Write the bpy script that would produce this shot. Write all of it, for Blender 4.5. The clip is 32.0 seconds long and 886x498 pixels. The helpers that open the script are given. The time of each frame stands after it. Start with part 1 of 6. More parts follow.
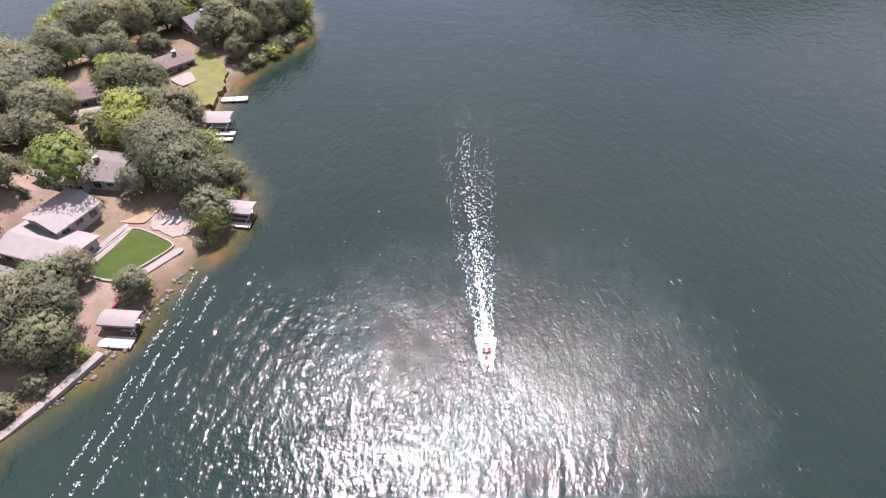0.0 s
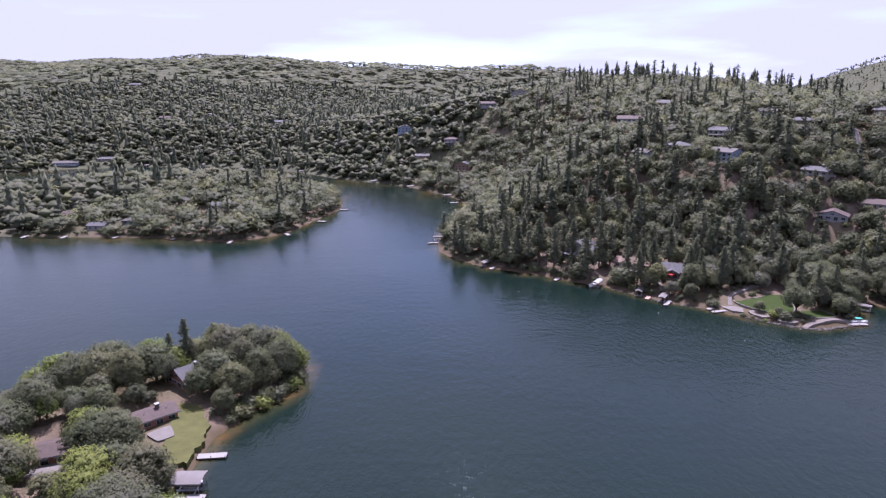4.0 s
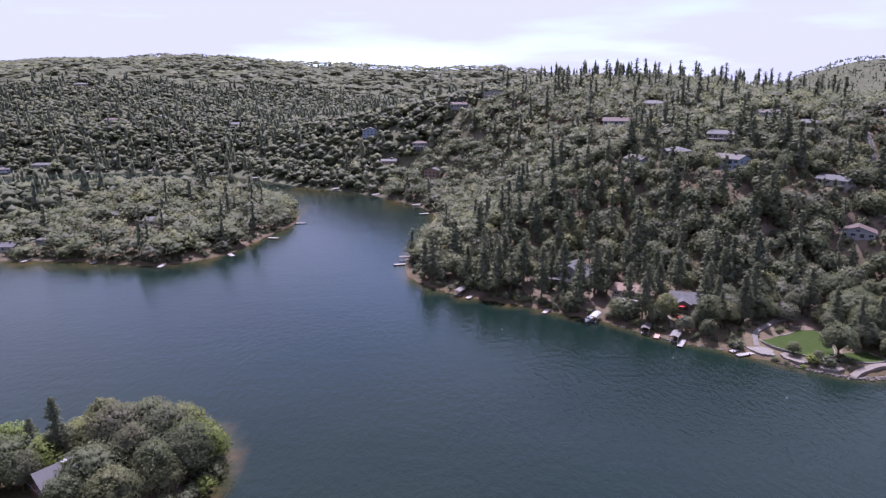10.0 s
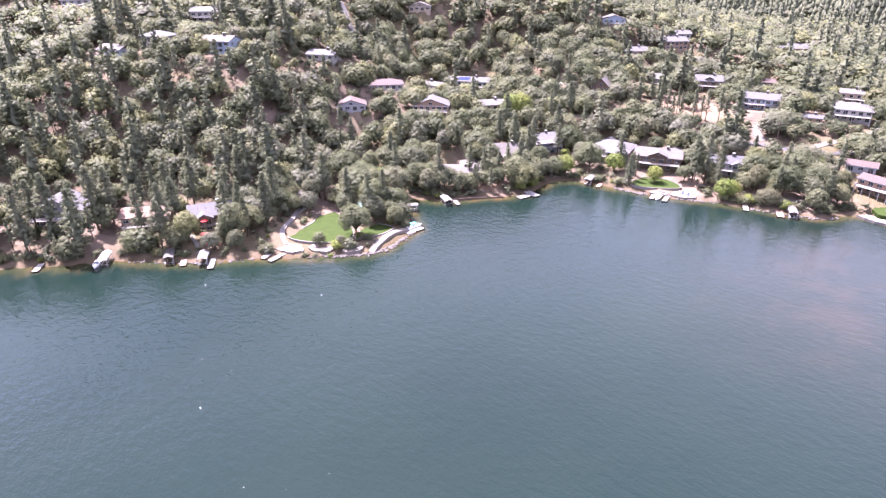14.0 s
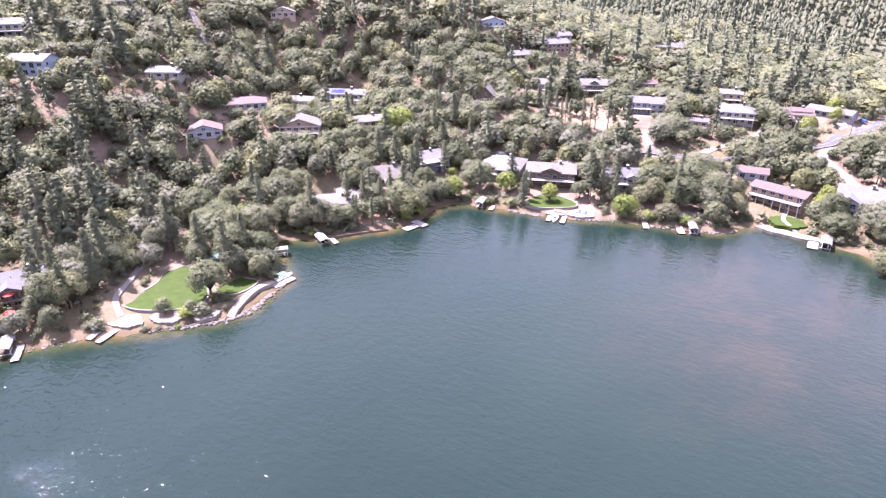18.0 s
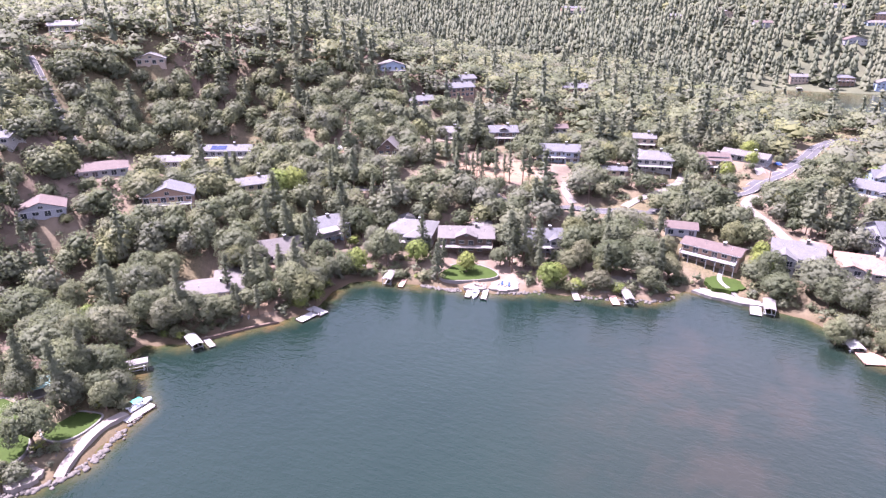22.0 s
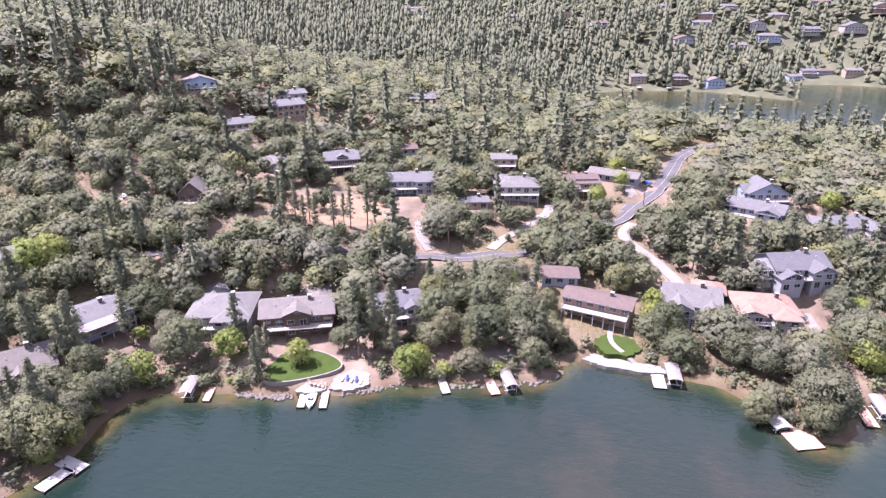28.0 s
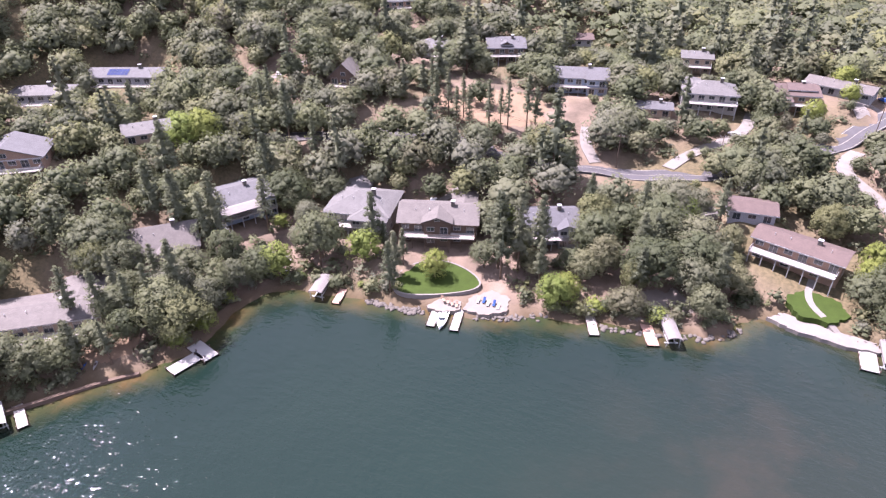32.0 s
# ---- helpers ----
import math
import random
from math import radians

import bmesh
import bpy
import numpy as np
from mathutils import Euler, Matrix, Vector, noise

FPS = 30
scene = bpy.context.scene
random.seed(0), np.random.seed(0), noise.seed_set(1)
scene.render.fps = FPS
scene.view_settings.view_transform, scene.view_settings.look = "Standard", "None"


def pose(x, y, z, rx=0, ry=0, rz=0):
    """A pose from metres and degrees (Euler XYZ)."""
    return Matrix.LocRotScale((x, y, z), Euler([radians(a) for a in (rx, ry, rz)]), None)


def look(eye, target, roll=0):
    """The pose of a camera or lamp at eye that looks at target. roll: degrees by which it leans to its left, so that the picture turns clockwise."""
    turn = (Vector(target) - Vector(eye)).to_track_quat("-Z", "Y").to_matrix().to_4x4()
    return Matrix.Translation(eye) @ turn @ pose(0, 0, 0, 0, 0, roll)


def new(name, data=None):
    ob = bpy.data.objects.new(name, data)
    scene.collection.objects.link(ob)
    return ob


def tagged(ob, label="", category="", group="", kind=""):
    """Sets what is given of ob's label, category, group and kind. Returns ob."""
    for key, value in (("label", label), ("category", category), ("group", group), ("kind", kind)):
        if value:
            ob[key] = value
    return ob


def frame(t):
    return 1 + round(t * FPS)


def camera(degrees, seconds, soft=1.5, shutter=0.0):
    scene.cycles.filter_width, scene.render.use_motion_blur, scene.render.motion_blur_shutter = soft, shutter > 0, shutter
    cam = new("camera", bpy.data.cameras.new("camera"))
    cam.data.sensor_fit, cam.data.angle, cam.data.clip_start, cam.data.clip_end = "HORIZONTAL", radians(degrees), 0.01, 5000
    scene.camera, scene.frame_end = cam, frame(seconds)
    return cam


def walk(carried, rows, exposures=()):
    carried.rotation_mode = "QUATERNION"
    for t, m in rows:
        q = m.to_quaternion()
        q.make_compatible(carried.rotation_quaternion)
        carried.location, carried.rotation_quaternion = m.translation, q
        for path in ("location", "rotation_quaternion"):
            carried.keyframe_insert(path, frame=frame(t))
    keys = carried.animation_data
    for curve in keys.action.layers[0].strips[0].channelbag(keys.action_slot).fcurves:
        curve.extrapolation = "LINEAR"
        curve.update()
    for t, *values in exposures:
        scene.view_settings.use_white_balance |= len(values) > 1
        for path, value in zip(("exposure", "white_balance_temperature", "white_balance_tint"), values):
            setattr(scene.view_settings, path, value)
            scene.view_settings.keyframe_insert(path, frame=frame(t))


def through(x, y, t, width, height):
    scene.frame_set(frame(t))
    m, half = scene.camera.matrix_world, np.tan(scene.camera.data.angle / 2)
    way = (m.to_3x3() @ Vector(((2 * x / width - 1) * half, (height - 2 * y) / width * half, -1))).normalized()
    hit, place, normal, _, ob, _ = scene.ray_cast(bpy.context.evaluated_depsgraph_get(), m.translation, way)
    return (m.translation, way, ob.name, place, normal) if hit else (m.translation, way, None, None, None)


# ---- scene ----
# ---------------------------------------------------------------- camera
cam = camera(69.9, 32.0, soft=1.3)
PATH = [
    (0, 0.00, 0.00, 95.00, 0.000, -43.918, -0.482),
    (0.5, -0.26, 0.32, 93.77, -0.090, -39.155, -0.747),
    (1, -0.56, 0.44, 93.29, -0.324, -34.393, -0.620),
    (1.5, -0.78, 0.92, 93.27, -0.525, -29.770, -0.456),
    (2, -0.94, 1.98, 93.24, -0.692, -25.161, -0.386),
    (2.5, -1.11, 3.69, 93.13, -0.860, -20.532, -0.278),
    (3, -1.27, 5.97, 93.04, -0.970, -15.887, -0.213),
    (3.5, -1.31, 8.47, 92.77, -1.013, -13.877, -0.181),
    (5.5, -0.51, 22.96, 92.68, -1.069, -13.898, -0.266),
    (6, -0.44, 27.53, 92.69, -1.152, -13.906, -0.282),
    (6.5, -0.23, 32.32, 92.70, -1.199, -13.919, -0.276),
    (7, -0.02, 37.17, 92.71, -1.196, -13.865, -0.285),
    (7.5, -0.34, 41.92, 92.67, 1.508, -13.872, -0.240),
    (8, -0.40, 46.87, 92.46, 2.461, -13.820, -0.219),
    (8.5, -0.37, 51.74, 92.27, 2.420, -13.786, -0.166),
    (9, -0.52, 56.14, 91.37, 2.357, -13.750, -0.122),
    (9.5, -0.13, 60.68, 90.90, 2.106, -13.756, -0.049),
    (10, 1.22, 65.14, 90.96, -3.735, -13.733, -0.094),
    (10.5, 3.75, 69.58, 91.03, -11.768, -13.744, -0.243),
    (11, 5.89, 73.14, 91.14, -19.815, -13.737, -0.197),
    (11.5, 7.95, 76.25, 91.07, -27.612, -13.662, -0.139),
    (12, 10.29, 78.60, 90.93, -34.923, -17.420, -0.332),
    (12.5, 12.66, 80.72, 92.08, -41.154, -23.684, -0.472),
    (13, 15.78, 83.47, 93.74, -44.873, -24.570, -0.368),
    (13.5, 19.23, 86.16, 95.05, -45.012, -24.872, -0.279),
    (15.5, 34.48, 95.52, 97.01, -46.816, -25.398, -0.337),
    (16, 38.21, 98.00, 97.23, -47.824, -25.446, -0.290),
    (16.5, 41.82, 100.38, 97.27, -49.362, -25.425, -0.282),
    (17, 45.66, 102.80, 96.99, -52.276, -25.337, -0.315),
    (17.5, 49.45, 105.09, 96.98, -54.930, -25.316, -0.236),
    (18, 53.39, 107.58, 96.96, -55.308, -25.303, -0.263),
    (18.5, 57.61, 110.21, 96.87, -55.285, -25.317, -0.302),
    (19, 61.94, 113.06, 96.84, -55.307, -25.356, -0.389),
    (19.5, 66.11, 115.79, 96.83, -56.299, -25.373, -0.262),
    (20, 70.44, 118.32, 97.11, -58.132, -25.423, -0.207),
    (20.5, 74.80, 120.73, 97.60, -60.063, -25.483, -0.180),
    (21, 79.45, 123.02, 98.21, -61.848, -23.254, -0.072),
    (21.5, 83.63, 125.10, 98.31, -63.767, -22.479, 0.021),
    (22, 88.25, 127.14, 98.39, -64.023, -22.511, 0.022),
    (22.5, 93.23, 128.74, 98.47, -64.022, -22.566, -0.046),
    (23, 97.86, 130.07, 98.61, -67.245, -22.569, 0.023),
    (23.5, 102.13, 131.68, 98.86, -71.441, -22.557, 0.208),
    (24, 106.84, 133.11, 98.64, -73.880, -22.522, 0.343),
    (24.5, 111.51, 134.18, 98.66, -74.631, -22.531, 0.316),
    (25, 116.36, 135.32, 98.61, -75.183, -22.536, 0.361),
    (25.5, 121.27, 136.31, 98.71, -75.150, -22.588, 0.314),
    (27.5, 140.39, 140.13, 98.28, -75.464, -22.559, 0.285),
    (28, 145.20, 141.17, 98.16, -77.433, -22.516, 0.348),
    (28.5, 149.54, 142.38, 98.24, -75.914, -22.588, 0.365),
    (29, 152.73, 142.90, 98.06, -72.816, -22.613, 0.228),
    (29.5, 154.70, 142.97, 97.73, -72.004, -23.841, 0.166),
    (30, 155.75, 143.31, 97.64, -72.075, -28.453, 0.183),
    (30.5, 156.36, 143.86, 97.83, -68.542, -31.276, 0.014),
    (31, 155.95, 143.76, 97.39, -64.129, -31.161, -0.136),
    (31.5, 156.77, 144.20, 96.62, -62.530, -31.194, -0.211),
    (32, 166.29, 148.57, 92.94, -62.204, -32.120, -0.248),
]
EXPOSURES = [(0.0, 2.3, 6350, 34), (1.0, 2.62, 6300, 35), (2.5, 2.8, 6050, 40), (3.0, 2.7, 5850, 41), (3.5, 1.6, 5620, 40), (6.0, 1.58, 5580, 40), (12.05, 1.58, 5580, 40), (12.4, 2.5, 5750, 41), (13.0, 3.26, 5930, 44), (18.0, 3.26, 5890, 44), (20.0, 3.16, 5840, 44), (24.0, 2.94, 5790, 43), (28.0, 2.72, 5880, 41), (32.0, 2.64, 6030, 39)]
walk(cam, [(t, pose(x, y, z, 90 + p, 0, w) @ pose(0, 0, 0, 0, 0, r)) for t, x, y, z, w, p, r in PATH], EXPOSURES)

# ---------------------------------------------------------------- sky and sun
SUN_EL, SUN_AZ = 62.0, 0.0
world = bpy.data.worlds.new("sky")
scene.world = world
world.use_nodes = True
wn, wl = world.node_tree.nodes, world.node_tree.links
wn.clear()
sky = wn.new("ShaderNodeTexSky")
sky.sky_type, sky.sun_disc = "NISHITA", False
sky.sun_elevation, sky.sun_rotation = radians(SUN_EL), radians(SUN_AZ)
sky.altitude, sky.air_density, sky.dust_density, sky.ozone_density = 1500, 0.9, 0.15, 1.6
# thin high cloud over the blue
tc = wn.new("ShaderNodeTexCoord")
mp = wn.new("ShaderNodeMapping")
mp.inputs["Scale"].default_value = (1.0, 1.6, 7.0)
cn = wn.new("ShaderNodeTexNoise")
cn.inputs["Scale"].default_value, cn.inputs["Detail"].default_value = 1.7, 6.0
cr = wn.new("ShaderNodeValToRGB")
cr.color_ramp.elements[0].position, cr.color_ramp.elements[1].position = 0.18, 0.5
cm = wn.new("ShaderNodeMix")
cm.data_type = "RGBA"
cm.inputs["B"].default_value = (3.28, 3.54, 3.98, 1)
bg = wn.new("ShaderNodeBackground")
bg.inputs["Strength"].default_value = 0.08
wo = wn.new("ShaderNodeOutputWorld")
wl.new(tc.outputs["Generated"], mp.inputs["Vector"])
wl.new(mp.outputs["Vector"], cn.inputs["Vector"])
wl.new(cn.outputs["Fac"], cr.inputs["Fac"])
wl.new(cr.outputs["Color"], cm.inputs["Factor"])
wl.new(sky.outputs["Color"], cm.inputs["A"])
wl.new(cm.outputs["Result"], bg.inputs["Color"])
wl.new(bg.outputs["Background"], wo.inputs["Surface"])

sun_data = bpy.data.lights.new("sun", "SUN")
sun_data.energy, sun_data.angle, sun_data.color = 3.6, radians(0.55), (1.0, 0.95, 0.87)
sun = new("sun", sun_data)
el, az = radians(SUN_EL), radians(SUN_AZ)
sun.matrix_world = look((0, 0, 300), (0 - math.sin(az) * math.cos(el), 0 - math.cos(az) * math.cos(el), 300 - math.sin(el)))


# ---------------------------------------------------------------- materials
class Nodes:
    """A short hand for node materials."""

    def __init__(self, name):
        self.mat = bpy.data.materials.new(name)
        self.mat.use_nodes = True
        self.n, self.l = self.mat.node_tree.nodes, self.mat.node_tree.links
        self.n.clear()
        self.out = self.n.new("ShaderNodeOutputMaterial")
        self.b = self.n.new("ShaderNodeBsdfPrincipled")
        self.l.new(self.b.outputs[0], self.out.inputs["Surface"])

    def put(self, socket, value):
        if hasattr(value, "is_linked"):
            self.l.new(value, socket)
        else:
            socket.default_value = value
        return self

    def set(self, **kw):
        for k, v in kw.items():
            self.put(self.b.inputs[k.replace("_", " ")], v)
        return self

    def place(self, scale=1.0, local=True):
        tc = self.n.new("ShaderNodeTexCoord")
        m = self.n.new("ShaderNodeMapping")
        s = scale if isinstance(scale, tuple) else (scale,) * 3
        m.inputs["Scale"].default_value = s
        if local:
            self.l.new(tc.outputs["Object"], m.inputs["Vector"])
        else:
            g = self.n.new("ShaderNodeNewGeometry")
            self.l.new(g.outputs["Position"], m.inputs["Vector"])
        return m.outputs["Vector"]

    def noise(self, vec, scale, detail=3.0, rough=0.55):
        t = self.n.new("ShaderNodeTexNoise")
        t.inputs["Scale"].default_value, t.inputs["Detail"].default_value = scale, detail
        t.inputs["Roughness"].default_value = rough
        self.l.new(vec, t.inputs["Vector"])
        return t.outputs["Fac"]

    def ramp(self, fac, *stops):
        r = self.n.new("ShaderNodeValToRGB")
        e = r.color_ramp.elements
        while len(e) < len(stops):
            e.new(0.5)
        for k, (pos, col) in zip(e, stops):
            k.position, k.color = pos, (*col, 1) if len(col) == 3 else col
        self.put(r.inputs["Fac"], fac)
        return r.outputs["Color"]

    def mix(self, fac, a, b, mode="MIX"):
        m = self.n.new("ShaderNodeMix")
        m.data_type, m.blend_type = "RGBA", mode
        self.put(m.inputs["Factor"], fac)
        for s, v in (("A", a), ("B", b)):
            self.put(m.inputs[s], (*v, 1) if isinstance(v, tuple) and len(v) == 3 else v)
        return m.outputs["Result"]

    def math(self, op, a, b=0.0, clamp=False):
        m = self.n.new("ShaderNodeMath")
        m.operation, m.use_clamp = op, clamp
        self.put(m.inputs[0], a)
        self.put(m.inputs[1], b)
        return m.outputs[0]

    def attr(self, name):
        a = self.n.new("ShaderNodeAttribute")
        a.attribute_name = name
        return a.outputs["Fac"]

    def random(self):
        return self.n.new("ShaderNodeObjectInfo").outputs["Random"]

    def island(self):
        return self.n.new("ShaderNodeNewGeometry").outputs["Random Per Island"]

    def bump(self, height, strength=0.3, distance=0.05):
        b = self.n.new("ShaderNodeBump")
        b.inputs["Strength"].default_value, b.inputs["Distance"].default_value = strength, distance
        self.l.new(height, b.inputs["Height"])
        self.l.new(b.outputs["Normal"], self.b.inputs["Normal"])
        return self


def plain(name, col, rough=0.7, vary=0.25, scale=1.2, metal=0.0, relief=0.15):
    """Paint, wood, stone: one colour with patches, grain and a little relief."""
    m = Nodes(name)
    v = m.place(1.0)
    big, small = m.noise(v, scale * 0.35), m.noise(v, scale * 6, 4)
    dark = tuple(c * (1 - vary) for c in col)
    light = tuple(min(1, c * (1 + vary * 0.6)) for c in col)
    a = m.ramp(big, (0.3, dark), (0.7, light))
    c = m.mix(0.35, a, m.ramp(small, (0.3, dark), (0.7, light)))
    h = m.mix(m.math("MULTIPLY", m.random(), 0.25), c, dark)
    m.set(Base_Color=h, Roughness=rough, Metallic=metal, Specular_IOR_Level=0.5 if rough < 0.6 else 0.15)
    m.bump(small, relief, 0.03)
    return m.mat


def boarded(name, col, pitch=0.2, axis=2, rough=0.75, vary=0.25):
    """Siding, decking, shingle courses: bands with a dark joint, across the given axis."""
    m = Nodes(name)
    v = m.place(1.0)
    sep = m.n.new("ShaderNodeSeparateXYZ")
    m.l.new(v, sep.inputs[0])
    f = m.math("FRACT", m.math("DIVIDE", sep.outputs[axis], pitch))
    joint = m.math("LESS_THAN", f, 0.12)
    grain = m.noise(m.place((1.5, 1.5, 1.5)), 3.0, 5)
    dark = tuple(c * (1 - vary) for c in col)
    c = m.ramp(grain, (0.3, dark), (0.7, tuple(min(1, k * 1.12) for k in col)))
    c = m.mix(m.math("MULTIPLY", joint, 0.45), c, tuple(k * 0.45 for k in col))
    m.set(Base_Color=c, Roughness=rough)
    m.bump(f, 0.4, 0.03)
    return m.mat


def shingle(name, col, vary=0.3):
    m = Nodes(name)
    v = m.place(1.0)
    br = m.n.new("ShaderNodeTexBrick")
    br.inputs["Scale"].default_value = 1.0
    br.inputs["Brick Width"].default_value, br.inputs["Row Height"].default_value = 0.5, 0.24
    br.inputs["Mortar Size"].default_value = 0.02
    br.inputs["Color1"].default_value = (*[c * (1 - vary) for c in col], 1)
    br.inputs["Color2"].default_value = (*[min(1, c * (1 + vary * 0.5)) for c in col], 1)
    br.inputs["Mortar"].default_value = (*[c * 0.4 for c in col], 1)
    m.l.new(v, br.inputs["Vector"])
    patch = m.noise(v, 0.5, 5)
    c = m.mix(0.5, br.outputs["Color"], m.ramp(patch, (0.3, tuple(k * (1 - vary) for k in col)), (0.7, tuple(min(1, k * 1.15) for k in col))))
    m.set(Base_Color=c, Roughness=0.85)
    m.bump(br.outputs["Fac"], -0.3, 0.03)
    return m.mat


def foliage(name, stops, gloss=0.6, through=0.36):
    """Leaves: a hue by tree, a finer one by leaf, light passing through."""
    m = Nodes(name)
    tree = m.math("FRACT", m.math("ADD", m.attr("tint"), m.random()))
    c = m.ramp(tree, *stops)
    leaf = m.island()
    c = m.mix(m.math("MULTIPLY", leaf, 0.35), c, m.mix(0.5, c, (0.14, 0.145, 0.075)))
    c = m.mix(m.math("MULTIPLY", m.noise(m.place(0.6, False), 1.0, 2), 0.4), c, m.mix(0.6, c, (0.05, 0.06, 0.03)))
    m.set(Base_Color=c, Roughness=gloss, Specular_IOR_Level=0.1)
    tr = m.n.new("ShaderNodeBsdfTranslucent")
    # soft, rounded shading of the leaf masses
    puff = m.n.new("ShaderNodeAttribute")
    puff.attribute_name = "puff"
    turn = m.n.new("ShaderNodeVectorTransform")
    turn.vector_type, turn.convert_from, turn.convert_to = "NORMAL", "OBJECT", "WORLD"
    m.l.new(puff.outputs["Vector"], turn.inputs[0])
    leaf_n = m.n.new("ShaderNodeNewGeometry").outputs["Normal"]
    nm = m.n.new("ShaderNodeMix")
    nm.data_type = "VECTOR"
    nm.inputs["Factor"].default_value = 0.75
    m.l.new(leaf_n, nm.inputs[4])
    m.l.new(turn.outputs[0], nm.inputs[5])
    nz = m.n.new("ShaderNodeVectorMath")
    nz.operation = "NORMALIZE"
    m.l.new(nm.outputs[1], nz.inputs[0])
    m.l.new(nz.outputs[0], m.b.inputs["Normal"])
    m.put(tr.inputs["Color"], m.mix(0.5, c, (0.13, 0.155, 0.06)))
    ms = m.n.new("ShaderNodeMixShader")
    ms.inputs["Fac"].default_value = through
    m.l.new(m.b.outputs[0], ms.inputs[1])
    m.l.new(tr.outputs[0], ms.inputs[2])
    m.l.new(ms.outputs[0], m.out.inputs["Surface"])
    return m.mat


def ground_mat():
    m = Nodes("dry_ground")
    v = m.place(1.0, False)
    big, mid, fine = m.noise(v, 0.018, 4), m.noise(v, 0.12, 4), m.noise(v, 1.1, 5)
    c = m.ramp(mid, (0.28, (0.07, 0.058, 0.045)), (0.45, (0.115, 0.09, 0.069)), (0.6, (0.155, 0.119, 0.092)), (0.75, (0.185, 0.147, 0.118)))
    c = m.mix(m.ramp(big, (0.42, (0, 0, 0)), (0.62, (1, 1, 1))), c, m.ramp(fine, (0.35, (0.06, 0.055, 0.03)), (0.7, (0.12, 0.10, 0.055))))
    c = m.mix(m.math("MULTIPLY", fine, 0.35), c, (0.09, 0.06, 0.045))
    # a muddy, ochre rim at the waterline
    wet = m.attr("wet")
    c = m.mix(wet, c, (0.055, 0.04, 0.023))
    # brush covers the far slopes
    c = m.mix(m.attr("scrub"), c, m.ramp(m.noise(v, 0.05, 5), (0.35, (0.05, 0.057, 0.036)), (0.7, (0.085, 0.09, 0.056))))
    m.set(Base_Color=c, Roughness=0.95, Specular_IOR_Level=0.1)
    m.bump(m.noise(v, 0.9, 6), 0.7, 0.3)
    return m.mat


def water_mat():
    m = Nodes("lake_water")
    v = m.place(1.0, False)
    deep = m.ramp(m.noise(v, 0.01, 4), (0.3, (0.0038, 0.0104, 0.0086)), (0.7, (0.007, 0.015, 0.0115)))
    bed = m.ramp(m.noise(v, 0.09, 5, 0.65), (0.35, (0.022, 0.032, 0.013)), (0.52, (0.05, 0.044, 0.017)), (0.7, (0.105, 0.062, 0.025)))
    c = m.mix(m.math("MULTIPLY", m.attr("shallow"), 0.8), deep, bed)
    weed = m.ramp(m.noise(v, 0.055, 5, 0.6), (0.45, (0, 0, 0)), (0.62, (1, 1, 1)))
    c = m.mix(m.math("MULTIPLY", m.attr("shoal"), m.math("ADD", m.math("MULTIPLY", weed, 0.6), 0.4)), c, (0.0175, 0.0178, 0.0134))
    m.set(Base_Color=c, Roughness=0.05, IOR=1.333)
    # ripples: fine chop over longer, wind-drawn waves
    w1 = m.noise(m.place((0.55, 0.27, 0.4), False), 1.0, 3, 0.66)
    w2 = m.noise(m.place((1.6, 1.1, 2.0), False), 1.0, 2)
    w3 = m.noise(m.place((0.05, 0.11, 0.1), False), 1.0, 2)
    calm = m.ramp(m.noise(m.place((0.006, 0.012, 0.01), False), 1.0, 3), (0.3, (0.65, 0.65, 0.65)), (0.7, (1, 1, 1)))
    # slanting trains of the boat's wash
    wave = m.n.new("ShaderNodeTexWave")
    wave.wave_profile, wave.bands_direction = "SIN", "X"
    wave.inputs["Scale"].default_value, wave.inputs["Distortion"].default_value = 1.0, 3.5
    wave.inputs["Detail"].default_value, wave.inputs["Detail Scale"].default_value = 3.0, 0.8
    slant = m.n.new("ShaderNodeMapping")
    slant.inputs["Rotation"].default_value, slant.inputs["Scale"].default_value = (0, 0, radians(33)), (0.1, 0.05, 0.1)
    m.l.new(m.n.new("ShaderNodeNewGeometry").outputs["Position"], slant.inputs["Vector"])
    m.l.new(slant.outputs["Vector"], wave.inputs["Vector"])
    w1 = m.math("ADD", w1, m.math("MULTIPLY", wave.outputs["Fac"], m.math("MULTIPLY", m.attr("swell"), 0.2)))
    h = m.math("MULTIPLY", m.math("ADD", m.math("ADD", m.math("MULTIPLY", w1, 1.0), m.math("MULTIPLY", w2, 0.2)), m.math("MULTIPLY", w3, 0.5)), m.math("MULTIPLY", calm, m.attr("chop")))
    m.bump(h, 0.95, 0.6)
    return m.mat


def glass_mat():
    m = Nodes("window_glass")
    m.set(Base_Color=(0.02, 0.025, 0.03, 1), Roughness=0.06, Specular_IOR_Level=0.8)
    m.bump(m.noise(m.place(0.8), 1.0, 1), 0.05, 0.02)
    return m.mat


